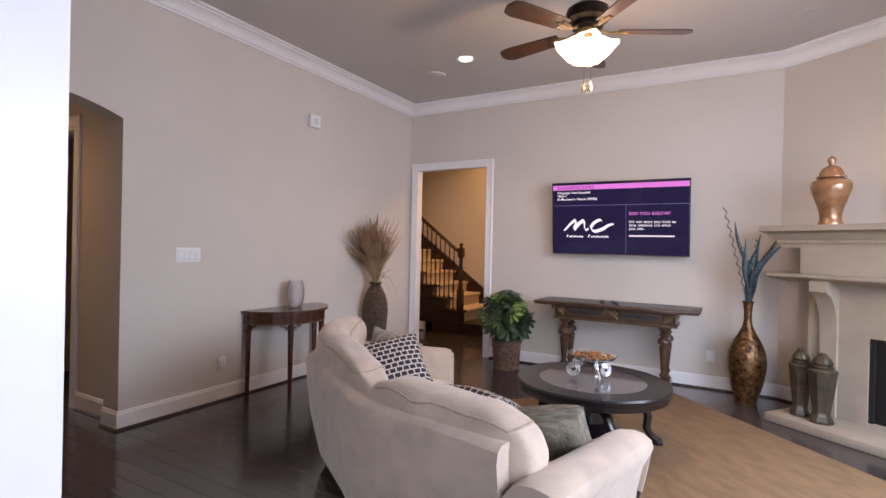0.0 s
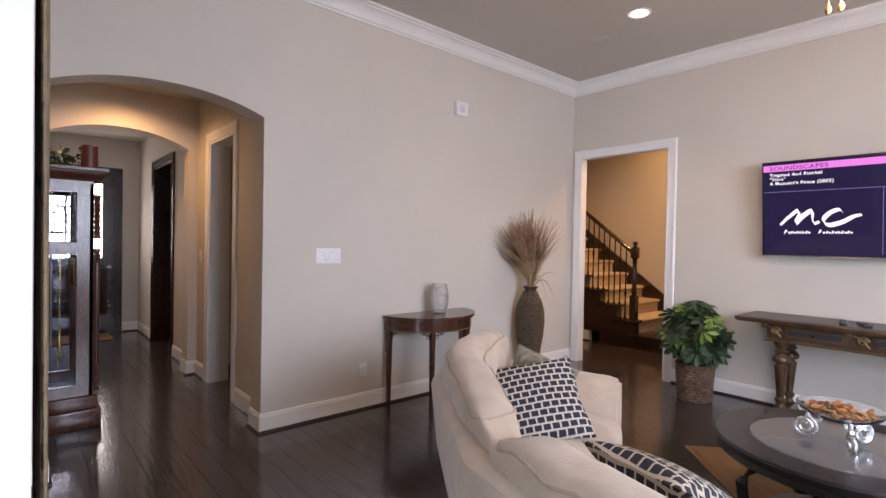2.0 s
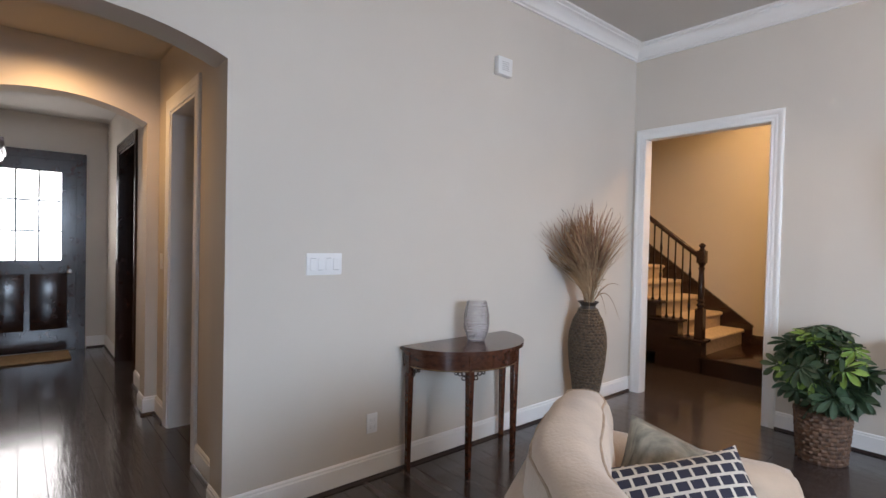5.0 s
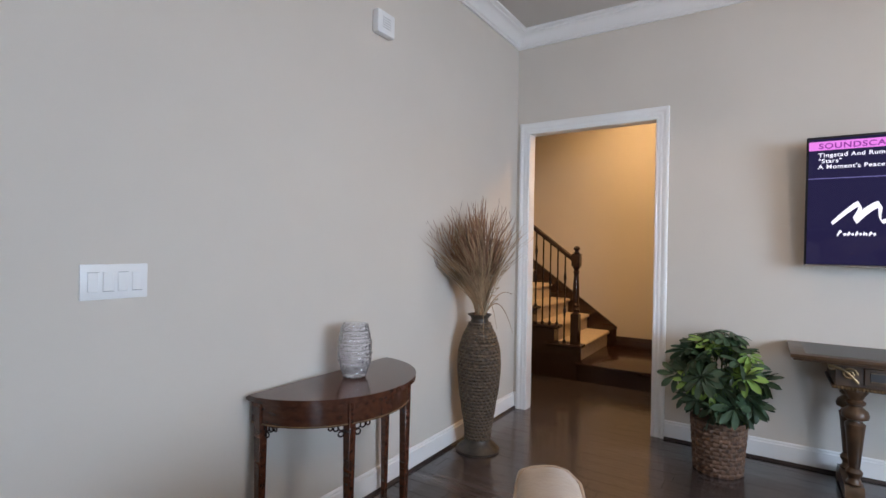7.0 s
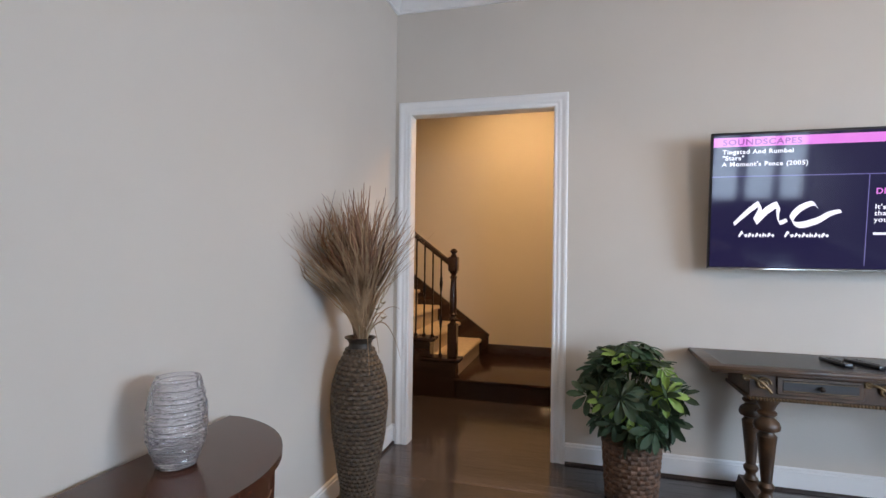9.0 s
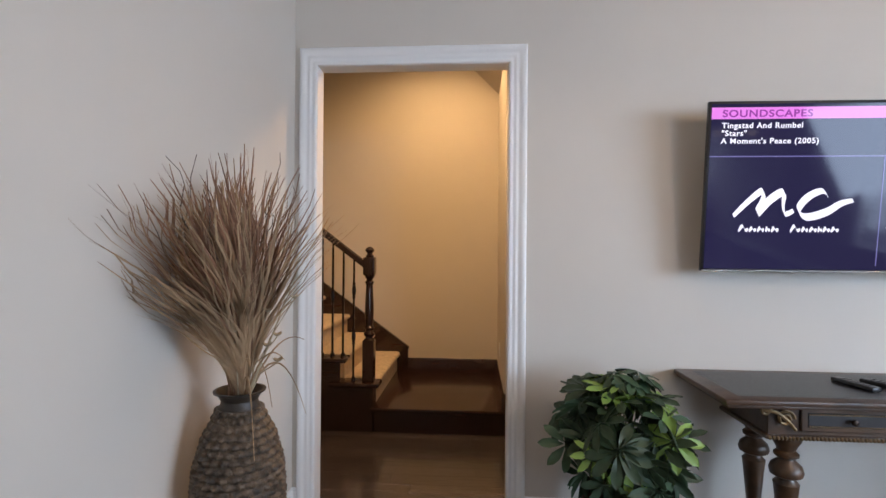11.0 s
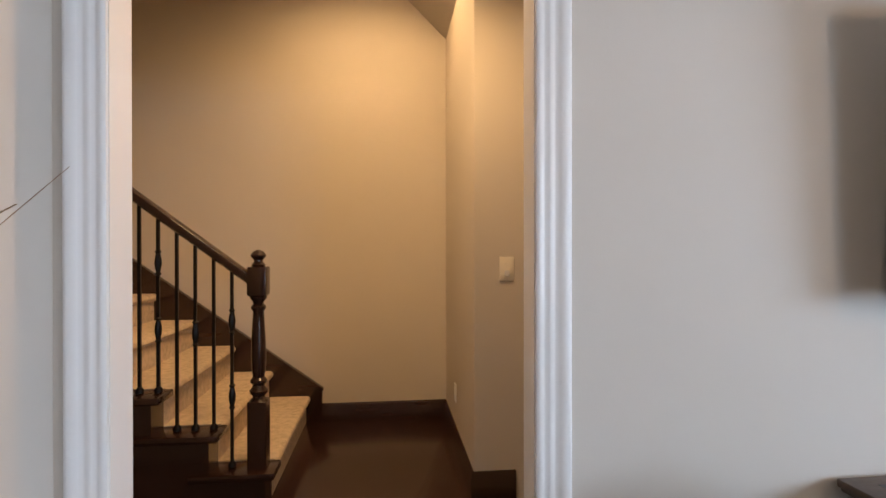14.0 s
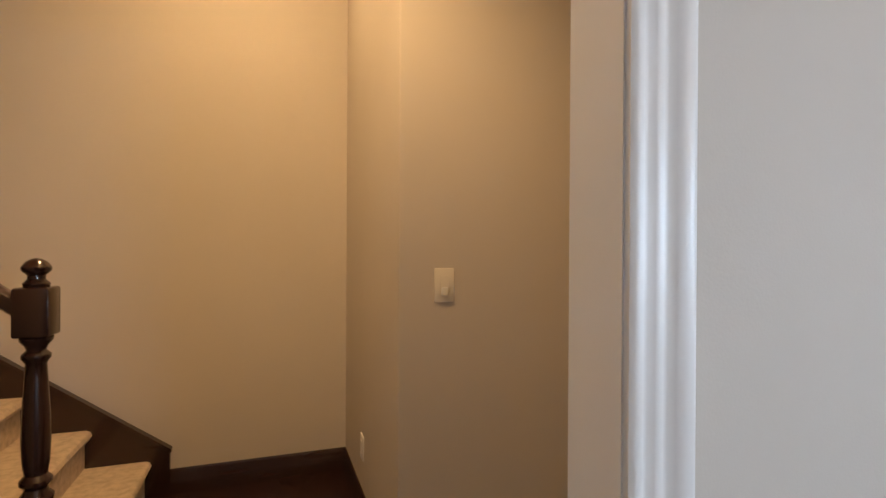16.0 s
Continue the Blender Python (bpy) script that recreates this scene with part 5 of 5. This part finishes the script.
part("hearth", boxed(0.20, -0.57, 0, FW - 0.20, FB, 0.072, 0.012, 2), M_STONE, fp, "raised stone hearth slab")
F_L, F_R, F_B, F_T = 0.74, FW - 0.74, 0.10, 0.76
for a, b, z0, z1 in ((0.30, F_L, 0.072, 1.2), (F_R, FW - 0.30, 0.072, 1.2), (F_L, F_R, F_T, 1.2), (F_L, F_R, 0.072, F_B)):
    part("surround_slab", boxed(a, -0.16, z0, b, FB, z1), M_STONE, fp, smooth=False)
part("firebox", boxed(F_L - 0.01, -0.02, F_B - 0.02, F_R + 0.01, -0.004, F_T + 0.02), M_SOOT, fp, "black firebox back", smooth=False)
bm = bmesh.new()
for a, b, z0, z1 in ((F_L, F_L + 0.03, F_B, F_T), (F_R - 0.03, F_R, F_B, F_T), (F_L, F_R, F_T - 0.03, F_T)):
    box(bm, a, -0.15, z0, b, -0.02, z1)
part("firebox_frame", bm, M_SOOT, fp, smooth=False)
part("fire_screen", boxed(F_L + 0.02, -0.12, F_B, F_R - 0.02, -0.112, F_T - 0.02), material("black_mesh_screen", (0.015, 0.015, 0.016), 0.5, scale=90, vary=0.4), fp, smooth=False)
for s0, s1 in ((0.40, 0.53), (FW - 0.53, FW - 0.40)):
    bm = prism(bmesh.new(), [(-0.159, 0.072), (-0.185, 0.072), (-0.185, 0.70), (-0.185, 0.78), (-0.195, 0.88), (-0.225, 0.98), (-0.275, 1.06), (-0.345, 1.10), (-0.345, 1.19), (-0.159, 1.19)], "x", s0, s1)
    part("corbel", bm, M_STONE, fp, "curved stone corbel")
    part("joint_line", boxed(s0 - 0.002, -0.188, 0.695, s1 + 0.002, -0.16, 0.701), M_STONE, fp, smooth=False)
part("shelf", mould_y(bmesh.new(), 0.28, FW - 0.28, [(0, 1.17), (0.10, 1.17), (0.16, 1.185), (0.20, 1.20), (0.215, 1.215), (0.215, 1.235), (0.18, 1.245), (0, 1.245)]), M_STONE, fp)
bm = boxed(0.30, -0.30, 1.24, FW - 0.30, FB, 1.50, 0.004, 1)
part("frieze", bm, M_STONE, fp, smooth=False)
part("mantel", mould_y(bmesh.new(), 0.28, FW - 0.28, [(0, 1.46), (0.14, 1.46), (0.145, 1.49), (0.16, 1.50), (0.165, 1.525), (0.20, 1.545), (0.215, 1.575), (0.24, 1.59), (0.26, 1.60), (0.26, 1.645), (0, 1.645)]), M_STONE, fp, "deep moulded mantel shelf")
part("mantel_top", boxed(0.27, -0.17, 1.60, FW - 0.27, FB, 1.6445), M_STONE, fp, smooth=False)
art = thing("framed_picture", "dark framed picture leaning over the mantel", "picture", (DIAG[0], DIAG[1], 0), fp_turn)
part("frame", boxed(0.90, -0.06, 1.6455, FW - 0.15, -0.015, 2.75, 0.01, 2), M_BLACKWOOD, art)
part("canvas", boxed(0.97, -0.066, 1.715, FW - 0.22, -0.055, 2.68), material("muted_canvas", (0.20, 0.19, 0.12), 0.7, scale=3, vary=0.3), art, smooth=False)


M_COPPER = material("copper_marbled_glaze", (0.25, 0.105, 0.042), 0.22, metal=0.25, scale=9, vary=0.3, bump=0.02, colour2=(0.42, 0.25, 0.13), coat=0.5)
mu = thing("ginger_jar", "lidded copper-brown ginger jar on the mantel", "jar", (0.745, 5.56, 1.6455))
part("body", lathed([(0.082, 0), (0.085, 0.02), (0.074, 0.04), (0.076, 0.09), (0.09, 0.15), (0.115, 0.22), (0.135, 0.28), (0.140, 0.32), (0.130, 0.355), (0.10, 0.375), (0.07, 0.385), (0.07, 0.395)], 40), M_COPPER, mu)
part("lid", lathed([(0.102, 0.385), (0.104, 0.395), (0.085, 0.405), (0.080, 0.43), (0.06, 0.465), (0.035, 0.48), (0.022, 0.485), (0.020, 0.50), (0.030, 0.52), (0.026, 0.545), (0.008, 0.56)], 36), M_COPPER, mu, "domed lid with a knob")
M_PEWTER = material("antique_bronze_glaze", (0.105, 0.085, 0.055), 0.35, metal=0.35, scale=12, vary=0.25, bump=0.05, coat=0.2)


def lidded_urn(at, k):
    u = thing("lidded_urn", "antique bronze square lidded urn on the hearth", "urn", at, fp_turn + 10, group="pair of urns on the hearth")
    part("body", lathed([(0.080 * k, 0), (0.085 * k, 0.02), (0.070 * k, 0.05), (0.058 * k, 0.075), (0.062 * k, 0.10), (0.100 * k, 0.40), (0.104 * k, 0.415), (0.09 * k, 0.43)], 8), M_PEWTER, u)
    part("lid", lathed([(0.075 * k, 0.43), (0.08 * k, 0.445), (0.065 * k, 0.455), (0.072 * k, 0.475), (0.06 * k, 0.495), (0.05 * k, 0.515), (0.03 * k, 0.53), (0.034 * k, 0.545), (0.012, 0.555)], 16), M_PEWTER, u, "stepped domed lid")
    return u


lidded_urn((0.575, 5.56, 0.0725), 0.92)
lidded_urn((0.70, 5.425, 0.0725), 1.05)

M_MOSAIC = material("bronze_mosaic", (0.23, 0.115, 0.045), 0.32, metal=0.7, scale=26, vary=0.42, bump=0.6, fine=48)
fv = thing("floor_vase", "tall bronze mosaic bottle vase on the floor", "floor vase", (0.205, 5.96, 0))
part("body", lathed([(0.085, 0), (0.09, 0.015), (0.10, 0.06), (0.135, 0.18), (0.160, 0.32), (0.163, 0.40), (0.150, 0.49), (0.115, 0.58), (0.070, 0.66), (0.042, 0.72), (0.032, 0.78), (0.033, 0.86), (0.042, 0.93), (0.050, 0.955), (0.04, 0.955), (0.02, 0.90)], 48), M_MOSAIC, fv)
M_TEAL = material("teal_feather", (0.055, 0.13, 0.15), 0.6, scale=20, vary=0.4)
M_SLATEF = material("slate_curly_stem", (0.09, 0.12, 0.15), 0.5, scale=20, vary=0.3)
ft = thing("feather_spray", "teal feathers and slate corkscrew stems in the bronze vase", "dried plants", (0.205, 5.96, 0.93))
for a, lean, ln in ((2.9, 0.24, 0.92), (2.6, 0.10, 0.55), (0.4, 0.10, 0.62)):
    pts = []
    for i in range(90):
        t = i / 89
        r = 0.011 * min(1, t * 3)
        pts.append((math.cos(a) * lean * t * ln + r * math.cos(66 * t), -0.10 * t * ln + r * math.sin(66 * t), ln * t - 0.02))
    part("corkscrew_stem", tube(bmesh.new(), pts, 0.005, 5), M_SLATEF, ft)
for i, (dx, dy, ln) in enumerate(((-0.12, -0.1, 0.78), (0.05, -0.08, 0.56), (0.2, -0.16, 0.60), (0.24, -0.1, 0.70), (-0.03, -0.05, 0.5), (0.10, -0.12, 0.66), (0.16, -0.05, 0.48), (0.29, -0.14, 0.62), (-0.06, -0.14, 0.62))):
    bm = bmesh.new()
    rows = []
    for k in range(13):
        t = k / 12
        c = Vector((dx * t ** 1.8 + 0.02 * math.sin(6 * t + i), dy * t, ln * t - 0.02))
        w = 0.019 * math.sin(math.pi * (0.06 + 0.9 * t)) * (1 + 0.3 * math.sin(9 * t + i))
        rows.append([bm.verts.new(c + Vector((w, 0.004 * math.sin(5 * t), 0.01))), bm.verts.new(c + Vector((0, -0.006, 0))), bm.verts.new(c + Vector((-w, 0.004, 0.008))), bm.verts.new(c + Vector((0, 0.006, 0)))])
    for r0, r1 in zip(rows, rows[1:]):
        for j in range(4):
            bm.faces.new((r0[j], r0[(j + 1) % 4], r1[(j + 1) % 4], r1[j]))
    part("feather", bm, M_TEAL if i % 2 else M_SLATEF, ft)

# ---- longcase clock in the passage ----
M_CLOCK = material("cherry_clock_wood", (0.10, 0.032, 0.019), 0.28, scale=5, vary=0.25, bump=0.02, fine=50, grain=(6, 6, 1), coat=0.4)
KX0, KX1, KY0, KY1 = -5.34, -4.78, 1.15, 1.50
ck = thing("longcase_clock", "tall cherry longcase clock with glazed sides and twisted columns", "clock")
ck.matrix_basis = pose(0.046, 0.077, 0) @ Matrix.Diagonal((1, 1, 0.951, 1))
part("plinth", boxed(KX0 - 0.04, KY0 - 0.015, 0, KX1 + 0.04, KY1 + 0.05, 0.14, 0.006, 2), M_CLOCK, ck)
part("base", boxed(KX0 - 0.02, KY0 - 0.005, 0.14, KX1 + 0.02, KY1 + 0.03, 0.245, 0.012, 3), M_CLOCK, ck)
part("back_panel", boxed(KX0, KY0, 0.24, KX1, KY0 + 0.02, 1.94), M_CLOCK, ck, smooth=False)
part("top_panel", boxed(KX0, KY0, 1.88, KX1, KY1, 1.94), M_CLOCK, ck, smooth=False)


def side_frame(x0, x1):
    bm = bmesh.new()
    box(bm, x0, KY0 + 0.02, 0.245, x1, KY0 + 0.045, 1.88)
    box(bm, x0, KY1 - 0.10, 0.245, x1, KY1, 1.88)
    box(bm, x0, KY0 + 0.045, 0.245, x1, KY1 - 0.10, 0.335)
    box(bm, x0, KY0 + 0.045, 1.335, x1, KY1 - 0.10, 1.428)
    box(bm, x0, KY0 + 0.045, 1.81, x1, KY1 - 0.10, 1.88)
    return bm


for x0, x1 in ((KX1 - 0.022, KX1), (KX0, KX0 + 0.022)):
    part("side_frame", side_frame(x0, x1), M_CLOCK, ck, smooth=False)
    part("side_pane", boxed((x0 + x1) / 2 - 0.002, KY0 + 0.045, 0.335, (x0 + x1) / 2 + 0.002, KY1 - 0.10, 1.335), M_THINPANE, ck, "clear side pane", smooth=False)
    bm = bmesh.new()
    cy, cz = (KY0 + KY1 - 0.055) / 2, 1.62
    for r in (0.035, 0.085):
        tube(bm, [((x0 + x1) / 2, cy + r * math.cos(q), cz + r * 1.5 * math.sin(q)) for q in [2 * math.pi * i / 20 for i in range(21)]], 0.004, 5)
    for q in range(8):
        a = q * math.pi / 4
        tube(bm, [((x0 + x1) / 2, cy + 0.035 * math.cos(a), cz + 0.05 * math.sin(a)), ((x0 + x1) / 2, cy + 0.10 * math.cos(a + 0.3), cz + 0.18 * math.sin(a + 0.3))], 0.0035, 5)
    part("leaded_fret", bm, M_IRON, ck, "scrolled fretwork in the upper side pane")
    part("upper_pane", boxed((x0 + x1) / 2 - 0.0055, KY0 + 0.045, 1.428, (x0 + x1) / 2 - 0.0045, KY1 - 0.10, 1.81), M_THINPANE, ck, smooth=False)
bm = bmesh.new()
for a, b in ((KX0, KX0 + 0.06), (KX1 - 0.06, KX1)):
    box(bm, a, KY1 - 0.024, 0.245, b, KY1 - 0.001, 1.88)
for z0, z1 in ((0.245, 0.33), (1.33, 1.43), (1.81, 1.88)):
    box(bm, KX0, KY1 - 0.023, z0, KX1, KY1 - 0.0015, z1)
part("front_frame", bm, M_CLOCK, ck, smooth=False)
part("dial", boxed(KX0 + 0.06, KY1 - 0.07, 1.44, KX1 - 0.06, KY1 - 0.065, 1.80), M_BRASS, ck, "brass dial plate", smooth=False)
for x in (KX0 + 0.03, KX1 - 0.022):
    bm = bmesh.new()
    for ph in (0, math.pi):
        for z0, z1 in ((0.30, 0.46), (1.28, 1.36), (1.48, 1.78)):
            tube(bm, [(x + 0.011 * math.cos(70 * z + ph), KY1 + 0.022 + 0.011 * math.sin(70 * z + ph), z) for z in [z0 + (z1 - z0) * i / 40 for i in range(41)]], 0.013, 6)
    for z in (0.28, 0.47, 1.27, 1.37, 1.47, 1.79):
        lathe(bm, [(0.018, z - 0.012), (0.026, z - 0.006), (0.026, z + 0.006), (0.018, z + 0.012)], 12, x, KY1 + 0.022)
    lathe(bm, [(0.014, 0.47), (0.019, 0.55), (0.019, 1.2), (0.014, 1.27)], 12, x, KY1 + 0.022)
    part("column", bm, M_CLOCK, ck, "twisted wooden corner column")
bm = moulding(bmesh.new(), [(KX1, KY0 - 0.01), (KX1, KY1 + 0.02), (KX0, KY1 + 0.02), (KX0, KY0 - 0.01)][::-1], [(0, 1.90), (-0.03, 1.90)][:0] + [(0, 1.90), (0.02, 1.905), (0.03, 1.93), (0.05, 1.95), (0.055, 1.975), (0.065, 1.98), (0.065, 2.0), (0, 2.0)])
part("cornice", bm, M_CLOCK, ck, "stepped cornice")
part("cap", boxed(KX0 - 0.01, KY0 - 0.01, 1.94, KX1 + 0.01, KY1 + 0.025, 1.999), M_CLOCK, ck, smooth=False)
for x in (-5.20, -5.06, -4.92):
    part("weight", lathed([(0.003, 1.08), (0.022, 1.085), (0.022, 1.30), (0.003, 1.31)], 16, cx=x, cy=KY1 - 0.10), M_BRASS, ck, "polished brass weight")
bm = bmesh.new()
tube(bm, [(-5.06, KY0 + 0.17, 1.33), (-5.06, KY0 + 0.17, 0.62)], 0.005, 6)
lathe(bm, [(0.002, 0.45), (0.012, 0.50), (0.016, 0.60), (0.008, 0.68), (0.002, 0.70)], 12, -5.06, KY0 + 0.17)
part("pendulum", bm, M_BRASS, ck, "brass pendulum")
for i, y in enumerate((KY0 + 0.06, KY0 + 0.085, KY0 + 0.11)):
    part("chime_tube", lathed([(0.009, 0.50 + 0.06 * i), (0.009, 1.33)], 10, cx=-4.95, cy=y), M_STEEL, ck)

iv = thing("ivy_plant", "trailing green ivy on top of the clock", "houseplant", (-4.954, 1.377, 1.902))
M_IVY = material("ivy_leaf", (0.028, 0.055, 0.022), 0.55, scale=30, vary=0.2, each=0.35)
rng = random.Random(5)
bm = bmesh.new()
vs = [bm.verts.new(p) for p in ((0, 0, 0), (0.018, 0.018, 0.004), (0.012, 0.034, 0), (0, 0.05, -0.008), (-0.012, 0.034, 0), (-0.018, 0.018, 0.004))]
bm.faces.new((vs[0], vs[1], vs[2], vs[3]))
bm.faces.new((vs[0], vs[3], vs[4], vs[5]))
lf = part("leaf", bm, M_IVY, iv)
for i in range(130):
    ob = lf if i == 0 else new("leaf", lf.data)
    ob.parent = iv
    ob.matrix_local = pose(rng.uniform(-0.25, 0.22), rng.uniform(-0.13, 0.12), 0.0 + 0.15 * rng.random() ** 1.3 * (1.0 if i % 4 else 0.4), rng.uniform(-60, 60), rng.uniform(-60, 60), rng.uniform(0, 360)) @ Matrix.Scale(rng.uniform(0.7, 1.4), 4)
part("vines", tube(bmesh.new(), [(-0.25 + 0.06 * i, 0.08 * math.sin(i * 1.7), 0.01 + 0.05 * abs(math.sin(i))) for i in range(8)], 0.006, 5), M_IVY, iv)
cn = thing("pillar_candle", "reddish brown pillar candle on top of the clock", "candle", (-4.774, 1.552, 1.902))
M_WAX = material("red_brown_wax", (0.16, 0.035, 0.02), 0.45, scale=10, vary=0.2)
part("wax", lathed([(0.052, 0), (0.054, 0.01), (0.053, 0.165), (0.046, 0.172), (0.02, 0.165), (0.002, 0.164)], 28), M_WAX, cn)
part("wick", lathed([(0.003, 0.163), (0.002, 0.182)], 6), M_SHADOWGAP, cn)

# ---- tapestry on the stub wall ----
M_TAP = bpy.data.materials.new("faded_tapestry")
M_TAP.use_nodes = True
tn = M_TAP.node_tree
tb = tn.nodes["Principled BSDF"]
tb.inputs["Roughness"].default_value = 0.95
tc = tn.nodes.new("ShaderNodeTexCoord")
tv1 = tn.nodes.new("ShaderNodeTexNoise")
tv1.inputs["Scale"].default_value, tv1.inputs["Detail"].default_value, tv1.inputs["Distortion"].default_value = 5.5, 6, 1.6
tr1 = tn.nodes.new("ShaderNodeValToRGB")
tr1.color_ramp.elements[0].position, tr1.color_ramp.elements[0].color = 0.38, (0.085, 0.055, 0.05, 1)
tr1.color_ramp.elements[1].position, tr1.color_ramp.elements[1].color = 0.50, (0.30, 0.235, 0.155, 1)
e3 = tr1.color_ramp.elements.new(0.62)
e3.color = (0.23, 0.19, 0.125, 1)
tn.links.new(tc.outputs["Object"], tv1.inputs[0])
tn.links.new(tv1.outputs[0], tr1.inputs[0])
tn.links.new(tr1.outputs[0], tb.inputs["Base Color"])
tw = tn.nodes.new("ShaderNodeTexNoise")
tw.inputs["Scale"].default_value = 180
tbp = tn.nodes.new("ShaderNodeBump")
tbp.inputs["Strength"].default_value, tbp.inputs["Distance"].default_value = 0.5, 0.01
tn.links.new(tc.outputs["Object"], tw.inputs[0])
tn.links.new(tw.outputs[0], tbp.inputs["Height"])
tn.links.new(tbp.outputs[0], tb.inputs["Normal"])
tp = thing("wall_tapestry", "faded beige floral tapestry hanging on the wall stub", "tapestry", (0, YEND, 0))


def hanging(x0, x1, z0, z1, off, mat, name):
    bm = bmesh.new()
    nx, nz = 26, 20
    front, back = [], []
    for i in range(nx + 1):
        x = x0 + (x1 - x0) * i / nx
        fr, bk2 = [], []
        for j in range(nz + 1):
            z = z0 + (z1 - z0) * j / nz
            far = min(max((-1.7 - x) / 1.7, 0), 1)
            y = off + 0.058 * far + (0.004 + 0.014 * far) * math.sin(7 * x + 0.6 * z) * (1 - j / nz * 0.6) + 0.005 * math.sin(21 * x + z)
            fr.append(bm.verts.new((x, y + 0.006, z)))
            bk2.append(bm.verts.new((x, y, z)))
        front.append(fr)
        back.append(bk2)
    for g in (front, back):
        for i in range(nx):
            for j in range(nz):
                bm.faces.new((g[i][j], g[i + 1][j], g[i + 1][j + 1], g[i][j + 1]))
    for i in range(nx):
        for j in (0, nz):
            bm.faces.new((front[i][j], front[i + 1][j], back[i + 1][j], back[i][j]))
    for j in range(nz):
        for i in (0, nx):
            bm.faces.new((front[i][j], front[i][j + 1], back[i][j + 1], back[i][j]))
    part(name, bm, mat, tp)


hanging(-3.42, -1.74, 0.16, 2.95, 0.014, M_TAP, "cloth")
M_TAPB = material("tapestry_border", (0.25, 0.19, 0.11), 0.95, scale=26, vary=0.3, bump=0.4, colour2=(0.16, 0.12, 0.085))
hanging(-3.45, -3.37, 0.15, 2.96, 0.021, M_TAPB, "border")
hanging(-1.79, -1.71, 0.15, 2.96, 0.021, M_TAPB, "border")
part("hanging_rod", tube(bmesh.new(), [(-3.53, 0.072, 2.97), (-1.66, 0.022, 2.97)], 0.014, 10), M_BLACKWOOD, tp)
part("rod_bracket", boxed(-3.51, 0.0, 2.95, -3.49, 0.075, 2.99), M_BLACKWOOD, tp)
part("rod_bracket", boxed(-1.69, 0.0, 2.95, -1.67, 0.024, 2.99), M_BLACKWOOD, tp)

# ---- chandelier over the breakfast table, seen mirrored in the television ----
cd = thing("chandelier", "dark iron chandelier with warm lit shades", "chandelier", (1.75, -0.8, 0))
part("stem", lathed([(0.05, CEIL - 0.001), (0.05, 3.31), (0.010, 3.30), (0.010, 2.2), (0.04, 2.16), (0.05, 2.05), (0.02, 1.95), (0.005, 1.93)], 12), M_IRON, cd)
for k in range(5):
    a = 2 * math.pi * k / 5
    c, s = math.cos(a), math.sin(a)
    part("arm", tube(bmesh.new(), [(c * r, s * r, z) for r, z in ((0.02, 2.05), (0.12, 1.97), (0.24, 1.98), (0.30, 2.06))], 0.009, 6), M_IRON, cd)
    part("shade", lathed([(0.03, 2.07), (0.055, 2.10), (0.075, 2.17), (0.07, 2.17), (0.045, 2.10), (0.02, 2.075)], 14, cx=c * 0.30, cy=s * 0.30), M_LAMP, cd, "warm lit glass shade")

# ---- hardwood floor ----
setting("ground", boxed(-40, -40, -0.30, 40, 40, -0.12), material("grass_ground", (0.06, 0.09, 0.03), 0.95, scale=3, vary=0.3), "grassy ground outside the house", "ground")
fl = thing("floor", "dark glossy hand-scraped hardwood plank floor", "floor", kind="structure")
part("subfloor", boxed(-9.86, YS - 0.15, -0.10, XE + 0.15, HB + 0.12, -0.004), M_SUB, fl, smooth=False)
PW = 0.127


def plank_verts(x0, x1, y0, y1):
    g, c = 0.0006, 0.0015
    lo = [(x0 + g, y0 + g, -0.004), (x1 - g, y0 + g, -0.004), (x1 - g, y1 - g, -0.004), (x0 + g, y1 - g, -0.004)]
    mid = [(x, y, -0.0008) for x, y, z in lo]
    hi = [(x0 + c, y0 + c, 0.0), (x1 - c, y0 + c, 0.0), (x1 - c, y1 - c, 0.0), (x0 + c, y1 - c, 0.0)]
    return lo + mid + hi


PF = [(8, 9, 10, 11)] + [(a + i, a + (i + 1) % 4, a + 4 + (i + 1) % 4, a + 4 + i) for a in (0, 4) for i in range(4)]
lengths = (0.9, 1.2, 1.5, 1.9)
meshes = {}
for L in lengths:
    me = bpy.data.meshes.new("plank")
    me.from_pydata(plank_verts(0, L, 0, PW), [], PF)
    me.materials.append(M_PLANK)
    meshes[L] = me
rng = random.Random(21)
zones = [(-3.86, 1.0, 1.16, 6.28), (-8.84, -4.0, 1.2, 2.57), (-3.75, -2.6, 6.28, 7.53)]
rest_v, rest_f = [], []
count = 0
y = YS - 0.1
row = 0
while y < HB:
    x = -9.9 + rng.uniform(0, 0.9)
    while x < XE + 0.1:
        L = rng.choice(lengths)
        cx, cy = x + L / 2, y + PW / 2
        near = any(a - L / 2 < cx < b + L / 2 and c - 0.06 < cy < d + 0.06 for a, b, c, d in zones)
        if near and count < 300:
            ob = new("plank", meshes[L])
            ob.parent = fl
            ob.matrix_local = pose(x, y, 0.0)
            count += 1
        else:
            k = len(rest_v)
            rest_v += plank_verts(x, x + L, y, y + PW)
            rest_f += [tuple(k + i for i in f) for f in PF]
        x += L
    y += PW
    row += 1
me = bpy.data.meshes.new("far_planks")
me.from_pydata(rest_v, [], rest_f)
me.materials.append(M_PLANK)
ob = new("far_planks", me)
ob.parent = fl
tagged(ob, kind="stuff")
